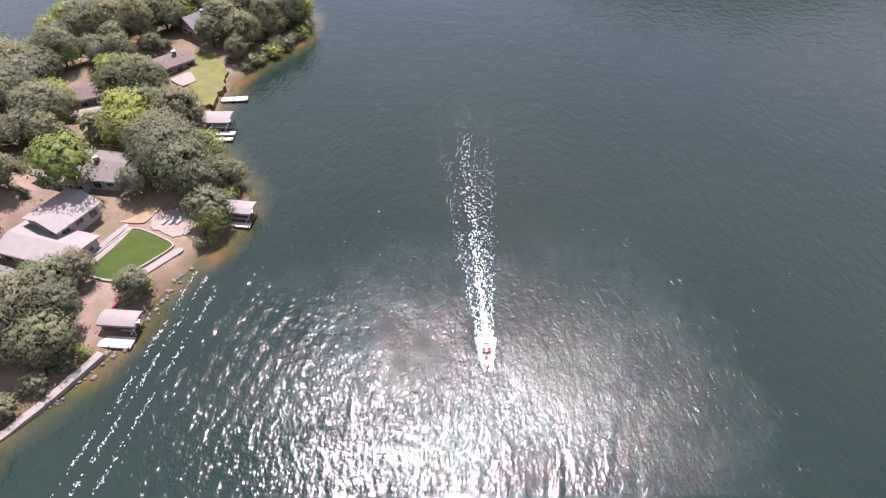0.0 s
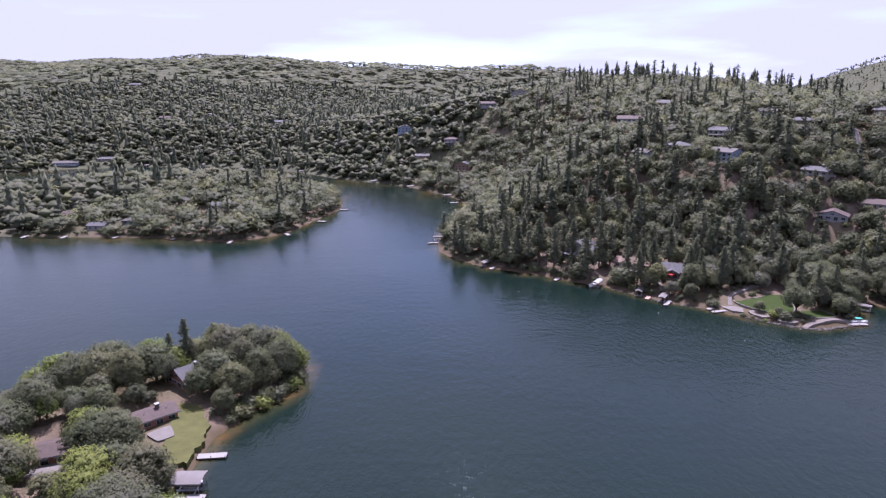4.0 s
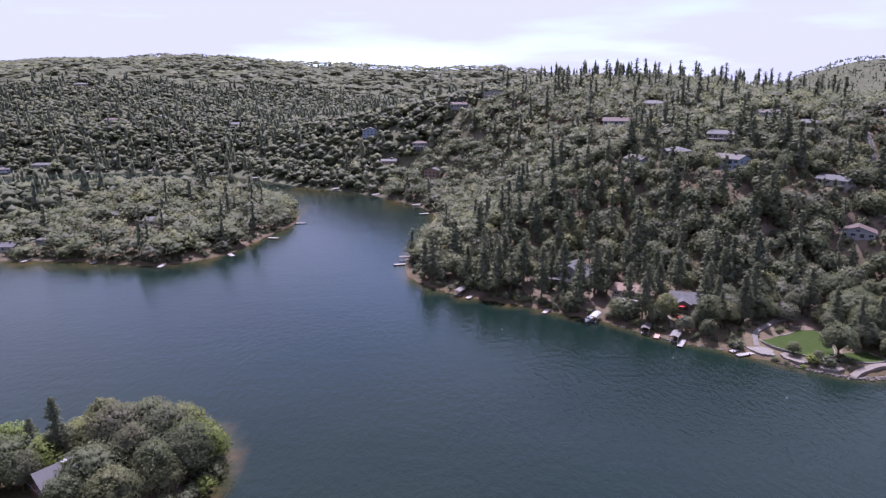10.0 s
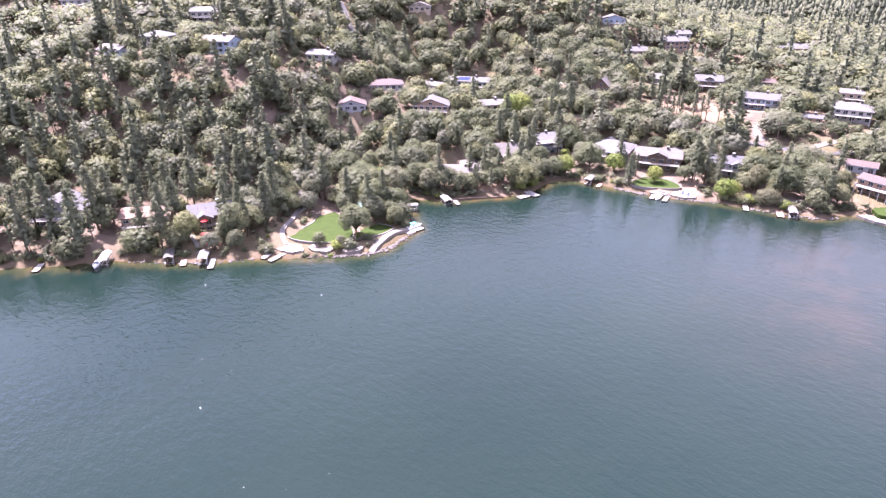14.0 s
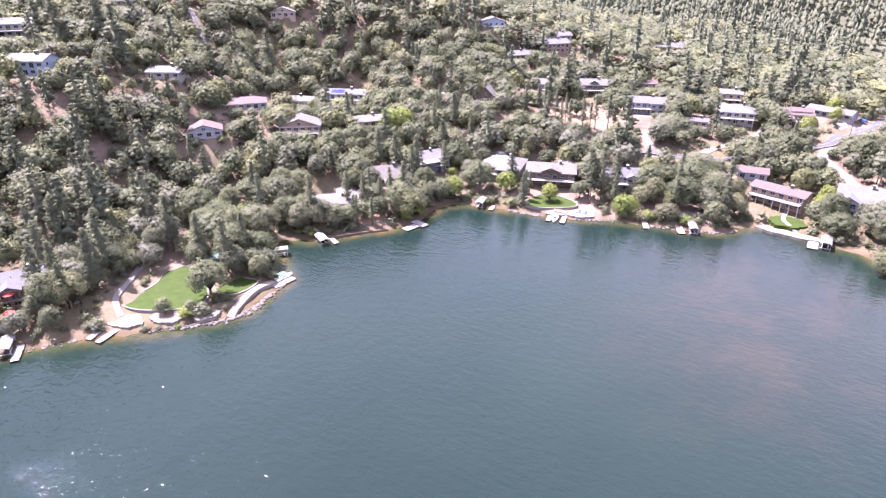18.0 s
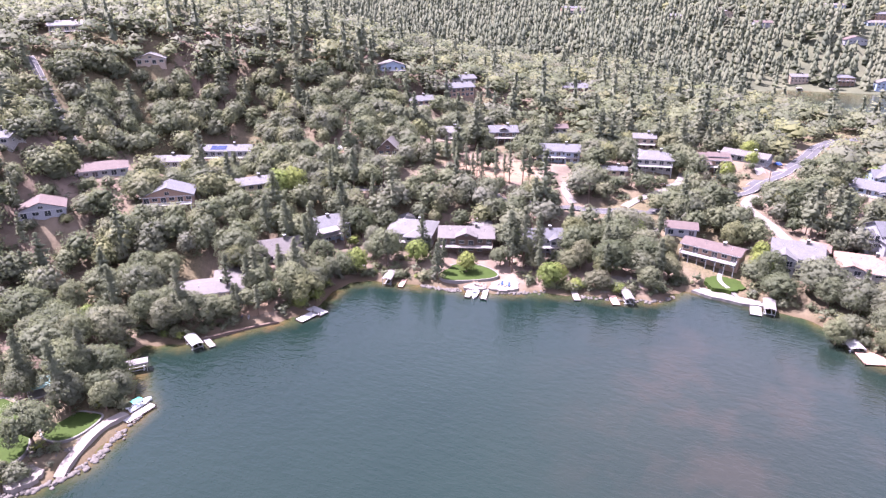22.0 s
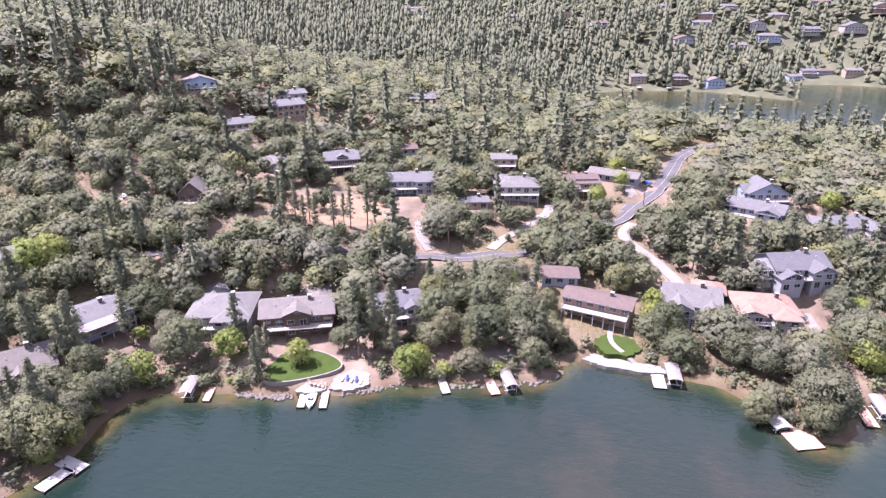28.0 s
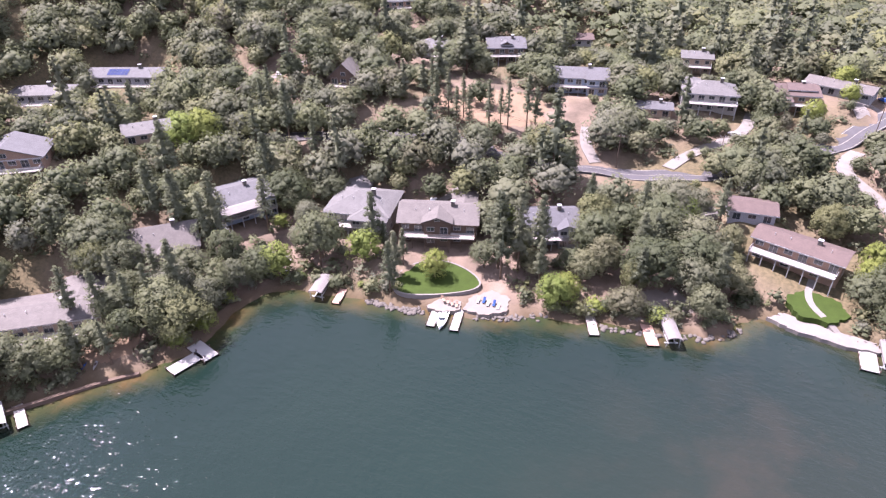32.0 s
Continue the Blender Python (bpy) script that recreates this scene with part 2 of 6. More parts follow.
GROUND, WATER, GLASS = ground_mat(), water_mat(), glass_mat()
OAK = foliage("oak_leaves", [(0.0, (0.064, 0.077, 0.046)), (0.2, (0.116, 0.13, 0.077)), (0.4, (0.104, 0.111, 0.08)), (0.6, (0.14, 0.152, 0.084)), (0.75, (0.138, 0.14, 0.11)), (0.9, (0.165, 0.17, 0.079)), (1.0, (0.124, 0.117, 0.087))], through=0.44)
BRIGHT = foliage("bright_leaves", [(0.0, (0.15, 0.2, 0.045)), (0.5, (0.2, 0.23, 0.055)), (1.0, (0.13, 0.18, 0.045))], through=0.44)
PINE = foliage("pine_needles", [(0.0, (0.105, 0.12, 0.085)), (0.5, (0.14, 0.155, 0.104)), (1.0, (0.175, 0.182, 0.125))], 0.65, 0.44)
BARK = plain("bark", (0.12, 0.085, 0.06), 0.95, 0.4, 2.0, relief=0.6)
LAWN = plain("lawn_grass", (0.026, 0.044, 0.007), 0.9, 0.25, 1.2, relief=0.5)
DRYGRASS = plain("dry_grass", (0.17, 0.12, 0.08), 0.95, 0.3, 1.0, relief=0.5)
YELLOWLAWN = plain("yellowing_grass", (0.085, 0.088, 0.03), 0.9, 0.35, 0.8, relief=0.5)
CONCRETE = plain("pale_concrete", (0.15, 0.138, 0.127), 0.9, 0.2, 1.5)
SAND = plain("pale_sand", (0.155, 0.136, 0.12), 0.95, 0.18, 1.2, relief=0.3)
ROCK = plain("grey_rock", (0.10, 0.09, 0.08), 0.9, 0.35, 2.0, relief=0.5)
ASPHALT = plain("asphalt", (0.062, 0.06, 0.064), 0.9, 0.2, 1.0)
LINE = plain("road_paint", (0.2, 0.19, 0.16), 0.8, 0.15)
WHITE = plain("white_paint", (0.26, 0.26, 0.262), 0.55, 0.1)
CREAM = boarded("cream_siding", (0.24, 0.228, 0.21))
GREYSIDE = boarded("grey_siding", (0.21, 0.215, 0.228))
BLUESIDE = boarded("blue_grey_siding", (0.2, 0.25, 0.315))
TAN = boarded("tan_siding", (0.26, 0.205, 0.155))
BROWN = boarded("brown_siding", (0.2, 0.13, 0.09))
REDBROWN = boarded("red_brown_siding", (0.25, 0.10, 0.07))
PINKSIDE = boarded("pale_pink_siding", (0.27, 0.225, 0.21))
R_GREY = shingle("grey_shingles", (0.069, 0.069, 0.073))
R_PALE = shingle("pale_grey_shingles", (0.084, 0.081, 0.079))
R_TAN = shingle("tan_shingles", (0.084, 0.075, 0.069))
R_BROWN = shingle("brown_shingles", (0.07, 0.048, 0.042))
R_TERRA = shingle("terracotta_tiles", (0.156, 0.100, 0.074))
R_DARK = shingle("dark_shingles", (0.062, 0.062, 0.068))
R_WHITE = shingle("white_roof_sheet", (0.135, 0.124, 0.119), 0.12)
PLANK = boarded("weathered_planks", (0.26, 0.24, 0.22), 0.15, 0)
REDPLANK = boarded("red_brown_planks", (0.36, 0.22, 0.17), 0.15, 0)
DARKWOOD = plain("dark_timber", (0.09, 0.065, 0.05), 0.85, 0.3)
METAL = plain("galvanised_metal", (0.5, 0.51, 0.52), 0.4, 0.15, metal=0.6)
RED = plain("red_canvas", (0.5, 0.05, 0.05), 0.7, 0.2)
TEAL = plain("teal_canvas", (0.06, 0.32, 0.26), 0.7, 0.2)
# the wake's foam, and white flecks painted for glints on small crests
FOAM_GLINT = plain("white_foam_and_glint", (0.42, 0.44, 0.46), 0.8, 0.15, 3.0, relief=0.6)
GEL_RED = plain("red_gelcoat", (0.45, 0.06, 0.07), 0.25, 0.1)
GEL_WHITE = plain("white_gelcoat", (0.8, 0.8, 0.8), 0.25, 0.08)
SOLAR = plain("solar_cells", (0.02, 0.03, 0.09), 0.15, 0.2)
CARBLUE = plain("dark_blue_car_paint", (0.02, 0.05, 0.16), 0.25, 0.1)


# ---------------------------------------------------------------- mesh helpers
class Geo:
    """Gathers vertices and faces of one mesh."""

    def __init__(self):
        self.v, self.f = [], []

    def poly(self, *pts):
        k = len(self.v)
        self.v += [tuple(p) for p in pts]
        self.f.append(tuple(range(k, k + len(pts))))
        return self

    def box(self, x0, y0, z0, x1, y1, z1, bev=0.0):
        k, b = len(self.v), bev
        if b <= 0:
            self.v += [(x, y, z) for z in (z0, z1) for x, y in ((x0, y0), (x1, y0), (x1, y1), (x0, y1))]
            self.f += [(k + 3, k + 2, k + 1, k), (k + 4, k + 5, k + 6, k + 7)]
            self.f += [(k + i, k + (i + 1) % 4, k + 4 + (i + 1) % 4, k + 4 + i) for i in range(4)]
        else:
            for z, o in ((z0, b), (z0 + b, 0), (z1 - b, 0), (z1, b)):
                self.v += [(x0 + o, y0 + o, z), (x1 - o, y0 + o, z), (x1 - o, y1 - o, z), (x0 + o, y1 - o, z)]
            self.f += [(k + 3, k + 2, k + 1, k), (k + 12, k + 13, k + 14, k + 15)]
            for r in range(3):
                a = k + 4 * r
                self.f += [(a + i, a + (i + 1) % 4, a + 4 + (i + 1) % 4, a + 4 + i) for i in range(4)]
        return self

    def beam(self, p, q, r, n=6, r2=None):
        """A round bar from p to q."""
        p, q = Vector(p), Vector(q)
        d = (q - p).normalized()
        a = d.orthogonal().normalized()
        b = d.cross(a)
        k = len(self.v)
        for c, rr in ((p, r), (q, r if r2 is None else r2)):
            self.v += [tuple(c + (a * math.cos(6.2832 * i / n) + b * math.sin(6.2832 * i / n)) * rr) for i in range(n)]
        self.f += [(k + i, k + (i + 1) % n, k + n + (i + 1) % n, k + n + i) for i in range(n)]
        self.f += [tuple(k + n - 1 - i for i in range(n)), tuple(k + n + i for i in range(n))]
        return self

    def mesh(self, name, mat, smooth=False):
        me = bpy.data.meshes.new(name)
        me.from_pydata(self.v, [], self.f)
        me.materials.append(mat)
        if smooth:
            me.polygons.foreach_set("use_smooth", [True] * len(me.polygons))
        me.update()
        return me


def part(name, geo, material, parent, label="", at=None, smooth=False):
    """Links a mesh as one object under a thing or a part."""
    me = geo if isinstance(geo, bpy.types.Mesh) else geo.mesh(name, material, smooth)
    ob = new(name, me)
    ob.parent = parent
    if at is not None:
        ob.matrix_basis = at
    if label:
        ob["label"] = label
    return ob


def thing(name, m, label, category, group="", kind="", mesh=None):
    ob = new(name, mesh)
    ob.matrix_world = m
    return tagged(ob, label, category, group, kind)


# ---------------------------------------------------------------- the lie of the land
# the lake's edge, clockwise: the near bank and its spit, the far shore, the wooded point, the cove
NEAR_BANK = [(-95, -420), (-98, -100), (-86, 20), (-74, 54), (-65, 64), (-61, 72), (-58, 78), (-54, 93), (-47, 100), (-45, 110), (-46, 119), (-53, 128),
             (-59, 140), (-63, 150), (-62, 160), (-60, 173), (-55, 182), (-48, 191), (-44, 203), (-45, 216), (-52, 230), (-75, 229), (-100, 222),
             (-122, 210), (-135, 196), (-180, 184), (-260, 170), (-450, 150), (-900, 150)]
FAR_SHORE = [(-1000, 600), (-700, 740), (-502, 776), (-470, 822), (-369, 842), (-303, 850), (-220, 820), (-161, 777), (-105, 715), (-66, 687),
             (-23, 645), (14, 589), (25, 555), (28, 520), (18, 470), (5, 430)]
POINT = [(1, 399), (4, 376), (14, 358), (25, 346), (39, 336), (55, 327), (71, 313), (84, 306), (95, 291), (105, 282), (118, 273), (127, 265), (136, 257),
         (145, 250), (154, 247), (166, 251), (173, 252), (182, 264), (188, 276)]
COVE = [(196, 277), (200, 268), (207, 262), (218, 256), (226, 249), (236, 246), (250, 248), (259, 247), (264, 238), (266, 226), (269, 215), (273, 198),
        (279, 186), (284, 170), (287, 157), (292, 144), (303, 139), (307, 132), (304, 122), (301, 112), (300, 104), (297, 98), (292, 93), (285, 89),
        (279, 84), (280, 76), (287, 70), (295, 67), (303, 61), (308, 50), (315, 30), (310, 0), (320, -60), (340, -200), (330, -420)]
LAKE = NEAR_BANK + FAR_SHORE + POINT + COVE
ISLAND = [(-460, 440), (-380, 432), (-320, 430), (-275, 428), (-228, 426), (-180, 421), (-151, 411), (-130, 408), (-112, 419), (-98, 435), (-88, 475),
          (-74, 525), (-82, 580), (-110, 630), (-160, 665), (-250, 690), (-330, 690), (-410, 640), (-480, 560)]
LAKE2 = [(790, 150), (812, 138), (838, 105), (851, 23), (830, -24), (800, -60), (836, -52), (926, -71), (951, -129), (932, -172), (950, -420), (720, -420),
         (640, -150), (628, -60), (640, 40), (670, 112), (735, 148)]


def signed(poly, x, y):
    """Distance to the polygon's edge, positive outside."""
    pts = np.array(poly, float)
    d2, inside = np.full(x.shape, 1e18), np.zeros(x.shape, bool)
    for (ax, ay), (bx, by) in zip(pts, np.roll(pts, -1, 0)):
        ex, ey = bx - ax, by - ay
        t = np.clip(((x - ax) * ex + (y - ay) * ey) / (ex * ex + ey * ey), 0, 1)
        d2 = np.minimum(d2, (x - ax - t * ex) ** 2 + (y - ay - t * ey) ** 2)
        hit = (ay > y) != (by > y)
        inside ^= hit & (x < ex * (y - ay) / (ey if ey else 1e-9) + ax)
    d = np.sqrt(d2)
    return np.where(inside, -d, d)


def step(a, b, x):
    t = np.clip((x - a) / (b - a), 0, 1)
    return t * t * (3 - 2 * t)


def lumps(x, y, s):
    """Cheap smooth relief from summed waves."""
    return (np.sin(x / s + 1.3 * np.sin(y / s * 0.7 + 0.4)) * np.cos(y / s * 0.9 + 0.8 * np.sin(x / s * 0.6)) + 0.5 * np.sin(x / s * 2.1 + y / s * 1.7 + 1.1)) / 1.5


def shore(x, y):
    """Distance inland from the nearest water; negative over water."""
    return np.minimum(np.maximum(signed(LAKE, x, y), -signed(ISLAND, x, y)), signed(LAKE2, x, y)) - 0.9


HILLS = [(-260, 560, -5.5, 160, 110), (230, 760, 88, 230, 270), (430, 420, 34, 130, 92), (-650, 1550, 105, 450, 380), (250, 2000, 125, 650, 260), (2050, 2850, 175, 240, 300),
         (1700, 500, 110, 500, 700), (2600, 1500, 130, 700, 800), (-1900, 2300, 170, 800, 600), (900, 1250, 35, 300, 300), (3400, -200, 180, 900, 900),
         (-900, 3300, 190, 900, 400), (1500, -600, 90, 400, 400), (-160, 100, 4, 60, 120), (312, 360, -25, 38, 34), (345, 290, -8, 22, 20)]
# level ground under houses, lawns and yards: x, y, radius, height
PADS = []
# the slope's rise or fall towards the floors of the houses that stand on it: x, y, metres
LIFTS = []


def height(x, y, d=None):
    x, y = np.asarray(x, float), np.asarray(y, float)
    d = shore(x, y) if d is None else d
    h = np.full(x.shape, 9.0)
    for cx, cy, hh, sx, sy in HILLS:
        h = h + hh * np.exp(-(((x - cx) / sx) ** 2 + ((y - cy) / sy) ** 2) / 2)
    r = np.hypot(x - 150, y - 200)
    h = h + lumps(x, y, 160) * 14 * step(600, 1800, r) + lumps(x, y, 55) * 2.0 + 40 * step(1000, 4200, r)
    land = 0.3 * step(0, 2, d) + 0.7 * step(2, 9, d) + h * (0.06 * step(0, 12, d) + 0.94 * step(4, 120, d))
    if LIFTS:
        total, weight = np.zeros(x.shape), np.full(x.shape, 1e-6)
        for cx, cy, dz in LIFTS:
            g = np.exp(-((x - cx) ** 2 + (y - cy) ** 2) / 1500)
            total, weight = total + g * dz, weight + g
        land = np.maximum(land + total / np.maximum(weight, 0.4) * step(10, 45, d), 0.8 * step(0, 3, d))
    for cx, cy, rr, zz in PADS:
        w = 1 - step(rr, rr + 7, np.hypot(x - cx, y - cy))
        land = land + (zz - land) * w * step(0, 3, d)
    return np.where(d > 0, land, -0.25 - 3.5 * step(0, 25, -d)) if d.shape else (land if d > 0 else -3.0)


def zat(x, y):
    return float(height(np.array([x]), np.array([y]))[0])


def spread(lo, hi, a, b, fine, grow):
    """Grid lines: fine between a and b, growing outwards to lo and hi."""
    mid = list(np.arange(a, b + 0.1, fine))
    left, s, p = [], fine, a
    while p > lo:
        s *= grow
        p -= s
        left.append(p)
    right, s, p = [], fine, mid[-1]
    while p < hi:
        s *= grow
        p += s
        right.append(p)
    return np.array(left[::-1] + mid + right)


def sheet(name, xs, ys, zfun, mat, attrs):
    gx, gy = np.meshgrid(xs, ys)
    x, y = gx.ravel(), gy.ravel()
    d = shore(x, y)
    z = zfun(x, y, d)
    nx, ny = len(xs), len(ys)
    i = (np.arange(ny - 1)[:, None] * nx + np.arange(nx - 1)[None]).ravel()
    f = np.stack([i, i + 1, i + nx + 1, i + nx], 1)
    me = bpy.data.meshes.new(name)
    me.vertices.add(len(x))
    me.vertices.foreach_set("co", np.stack([x, y, z], 1).ravel())
    me.loops.add(f.size)
    me.loops.foreach_set("vertex_index", f.ravel())
    me.polygons.add(len(f))
    me.polygons.foreach_set("loop_start", np.arange(len(f)) * 4)
    me.polygons.foreach_set("use_smooth", np.ones(len(f), bool))
    for k, fun in attrs.items():
        me.attributes.new(k, "FLOAT", "POINT").data.foreach_set("value", fun(x, y, d).astype(np.float32))
    me.materials.append(mat)
    me.update()
    me.validate()
    return new(name, me)


def shoal(x, y, d):
    a = np.exp(-(((x - 236) / 52) ** 2 + ((y - 120) / 40) ** 2) ** 1.5)
    b = 0.3 * np.exp(-(((x - 18) / 24) ** 2 + ((y - 115) / 26) ** 2) ** 1.5)
    return np.clip(a + b, 0, 1)




# ---------------------------------------------------------------- sites: level ground, and ground kept free of trees (x, y, radius)
CLEAR = []
# low growth only, where houses and roads look out over it
LOW = []
# fronts that look out over the trees before them: x, y, half a width, floor height, outward direction
VIEWS = []


def site(ax, ay, bx, by, depth, eave, storeys=1, room=2.5):
    """A house's place from the two ends of its front eave; it stands back from them, to the left of the line a to b."""
    w, turn = math.hypot(bx - ax, by - ay), math.atan2(by - ay, bx - ax)
    cx, cy = (ax + bx) / 2, (ay + by) / 2
    nx, ny = -math.sin(turn), math.cos(turn)
    z = eave - 2.8 * storeys - 0.3
    mx, my = cx + nx * depth / 2, cy + ny * depth / 2
    PADS.append((mx, my, max(w, depth) * 0.45, z))
    CLEAR.append((mx, my, max(w, depth) * 0.5 + room))
    CLEAR.append((cx - nx * 4, cy - ny * 4, w * (0.26 if room > 1 else 0.18)))
    if room > 1:
        LOW.append((cx - nx * 8, cy - ny * 8, w * 0.3))
    VIEWS.append((cx, cy, w * 0.5 + 1, z, -nx, -ny))
    return pose(cx, cy, z, 0, 0, math.degrees(turn)), w, depth, eave - z, storeys


def plot(cx, cy, w, depth, turn, storeys=1):
    """A house's place on the slope, from its centre, width and the heading of its front wall."""
    t = radians(turn)
    z = zat(cx, cy) + 0.5
    hx, hy = math.cos(t) * w / 2, math.sin(t) * w / 2
    nx, ny = math.sin(t) * depth / 2, -math.cos(t) * depth / 2
    return site(cx - hx + nx, cy - hy + ny, cx + hx + nx, cy + hy + ny, depth, z + 2.8 * storeys + 0.3, storeys, 0.0)


# the cove
S_LOW = site(213, 286, 229, 268, 11, 6.2)
S_DORMER = site(247, 279, 259, 268, 12, 8.5)
S_BLUE = site(270, 274, 286, 266, 13, 11, 2)
S_WHITE = site(286, 248, 291, 231, 15, 10, 2)
S_PORCH = site(290, 227, 298, 208, 12, 10, 2)
S_HIDDEN = site(303, 197, 310, 184, 10, 10, 2)
S_BROWN = site(325, 143, 320, 123, 8, 10, 2)
S_SHED = site(331, 150, 333, 139, 8, 13)
S_GABLE = site(325, 113, 325, 97, 14, 11, 2)
S_TERRA = site(326, 92, 327, 75, 13, 10.5, 2)
S_ANNEX = site(334, 104, 333, 95, 8, 12)
S_BIG = site(343, 79, 349, 62, 12, 17.5, 2)
# above the road
S_ROUND = site(389, 173, 393, 157, 12, 24, 2)
S_RED = site(402, 147, 406, 133, 12, 23.5, 2)
S_LONG = site(420, 138, 414, 118, 9, 24)
S_ARCH = site(381, 187, 384, 176, 7, 19)
S_PALE = site(388, 221, 395, 201, 12, 23, 2)
S_TWIN = site(402, 252, 409, 239, 11, 26.5, 2)
S_VERANDA = site(392, 280, 396, 266, 11, 26, 2)
S_AFRAME = site(340, 284, 343, 275, 10, 27.5)
S_SOLAR = site(306, 366, 318, 343, 11, 25)
S_TERRACE = site(280, 372, 290, 356, 10, 25)
S_SLATE = site(407, 84, 398, 64, 12, 18)
S_SLATE2 = site(419, 72, 423, 56, 12, 19.5, 2)
S_EAST = site(391, 51, 400, 28, 12, 16)
# the wooded point
S_GABLES = site(110, 305, 124, 299, 11, 8.7, 2)
S_TANROOF = site(92, 323, 106, 314, 11, 8.5, 2)
S_FRAMED = site(70, 350, 84, 338, 12, 10, 2)
S_CABIN = site(148, 300, 156, 293, 7, 7)
# the near bank
S_PINK = site(-93, 95.5, -76.3, 90.5, 9, 3.9)
S_PINKWING = site(-81, 98.8, -76.2, 108, 9.5, 6.0)
S_SIDED = site(-95, 119, -75, 116, 10, 6.0)
S_REDROOF = site(-101, 155, -89, 160, 8, 4.0)
S_REDROOF2 = site(-85, 170, -75, 179, 7, 4.0)
S_SPIT = site(-86, 200, -77, 192, 12, 6.0)
S_EDGE = site(-100, 84, -86, 79, 9, 4.5)
floors, PADS = PADS, []
LIFTS = [(fx, fy, fz - zat(fx, fy)) for fx, fy, fr, fz in floors if fx > 0]
PADS = floors
SLOPES = [plot(195, 440, 16, 11, -40, 2), plot(250, 359, 20, 11, -38), plot(288, 315, 14, 10, -38), plot(252, 324, 18, 11, -50), plot(176, 393, 16, 11, -60, 2),
          plot(157, 417, 14, 11, -70, 2), plot(154, 514, 18, 12, -20), plot(329, 413, 14, 10, -46), plot(452, 295, 18, 12, -40, 2)]
SLOPES += [plot(137, 422, 12, 10, -60), plot(222, 373, 15, 10, -60), plot(214, 342, 14, 10, -37), plot(313, 451, 16, 11, -40), plot(254, 451, 16, 10, -30),
           plot(247, 484, 14, 10, -30), plot(92, 695, 18, 13, -10, 2), plot(60, 712, 18, 11, 0), plot(193, 550, 20, 12, -15), plot(426, 308, 16, 11, -45)]
SLOPES += [plot(-32, 767, 16, 11, 0, 2), plot(-235, 1028, 34, 14, 5), plot(20, 693, 15, 10, 0, 2), plot(-11, 701, 15, 10, 0), plot(30, 636, 15, 10, -20, 2),
           plot(-470, 838, 30, 12, 10), plot(-430, 860, 24, 12, 5), plot(-416, 1040, 24, 12, 0), plot(-356, 1053, 24, 12, 0), plot(-560, 1268, 36, 14, 0)]
SLOPES += [plot(999, -60, 26, 14, -76, 2), plot(1024, -109, 24, 14, -76, 2), plot(935, 42, 22, 13, -76), plot(862, 92, 18, 12, -70, 2), plot(870, 51, 20, 12, -80, 2),
           plot(942, -80, 18, 12, -60), plot(1025, -158, 26, 14, -80, 2), plot(1021, 376, 30, 13, -60), plot(1036, -74, 24, 13, -76), plot(549, 247, 20, 14, -70)]
SLOPES += [plot(433, 330, 15, 10, -50), plot(470, 300, 16, 10, -45), plot(454, 231, 12, 9, -62), plot(433, 177, 11, 9, -76, 2), plot(426, 254, 12, 9, -60),
           plot(980, 20, 22, 13, -76), plot(1060, -20, 26, 13, -76), plot(1080, -130, 26, 13, -76), plot(1010, 180, 24, 13, -70)]
SLOPES += [plot(-155, 474, 14, 10, -3), plot(-210, 452, 13, 9, -3), plot(-229, 441, 12, 9, -3), plot(-262, 470, 13, 9, 0), plot(-186, 490, 12, 9, 0)]
SLOPES += [plot(1002, 12, 22, 12, -76, 2), plot(972, -22, 20, 12, -76), plot(1012, -48, 20, 12, -76, 2), plot(964, 136, 20, 12, -70), plot(987, 239, 22, 12, -65), plot(1040, 388, 26, 12, -60),
           plot(861, 14, 18, 12, -80, 2), plot(958, -98, 18, 12, -70, 2), plot(972, -120, 18, 12, -70), plot(966, -147, 20, 12, -75, 2), plot(1046, -190, 24, 13, -80, 2), plot(1062, 60, 24, 12, -74)]
# lawns, yards, beaches
PADS += [(144, 270, 9, 1.7), (153, 280, 8, 1.8), (160, 259, 5, 1.6), (148, 253, 5, 1.2), (132, 270, 4, 1.1), (281, 210, 9, 1.6), (280, 196, 6, 0.9), (-66, 97, 10, 1.3),
         (-61, 106, 5, 1.3), (-70, 166, 8, 1.8), (-72, 180, 6, 2.0), (311, 128, 6, 2.2), (270, 254, 4, 0.9)]
CLEAR += [(144, 272, 13), (152, 280, 11), (160, 258, 7), (166, 253, 5), (150, 250, 6), (130, 271, 5), (281, 209, 11), (280, 195, 7), (-66, 98, 11), (-61, 105, 8),
          (-70, 160, 9), (-70, 170, 10), (-74, 182, 8), (-94, 153, 6), (311, 127, 8), (270, 254, 6), (374, 242, 11), (366, 225, 11), (356, 244, 9), (353, 228, 9)]
CLEAR += [(131, 280, 4), (136, 285, 3.5), (142, 288, 3.5), (149, 294, 3.5), (140, 271, 9), (135, 266, 5), (158, 291, 5), (150, 280, 8), (130, 270, 6)]
LOW += [(340, 236, 8), (338, 249, 8), (346, 214, 7), (353, 205, 6)]
CLEAR += [(-156, 454, 10), (-175, 438, 8), (-222, 456, 7), (-244, 450, 7)]
LOW += [(-66, 172, 7), (-70, 184, 7), (-82, 186, 6), (-90, 148, 6), (-76, 160, 5), (284, 238, 7), (276, 262, 6), (268, 262, 6)]
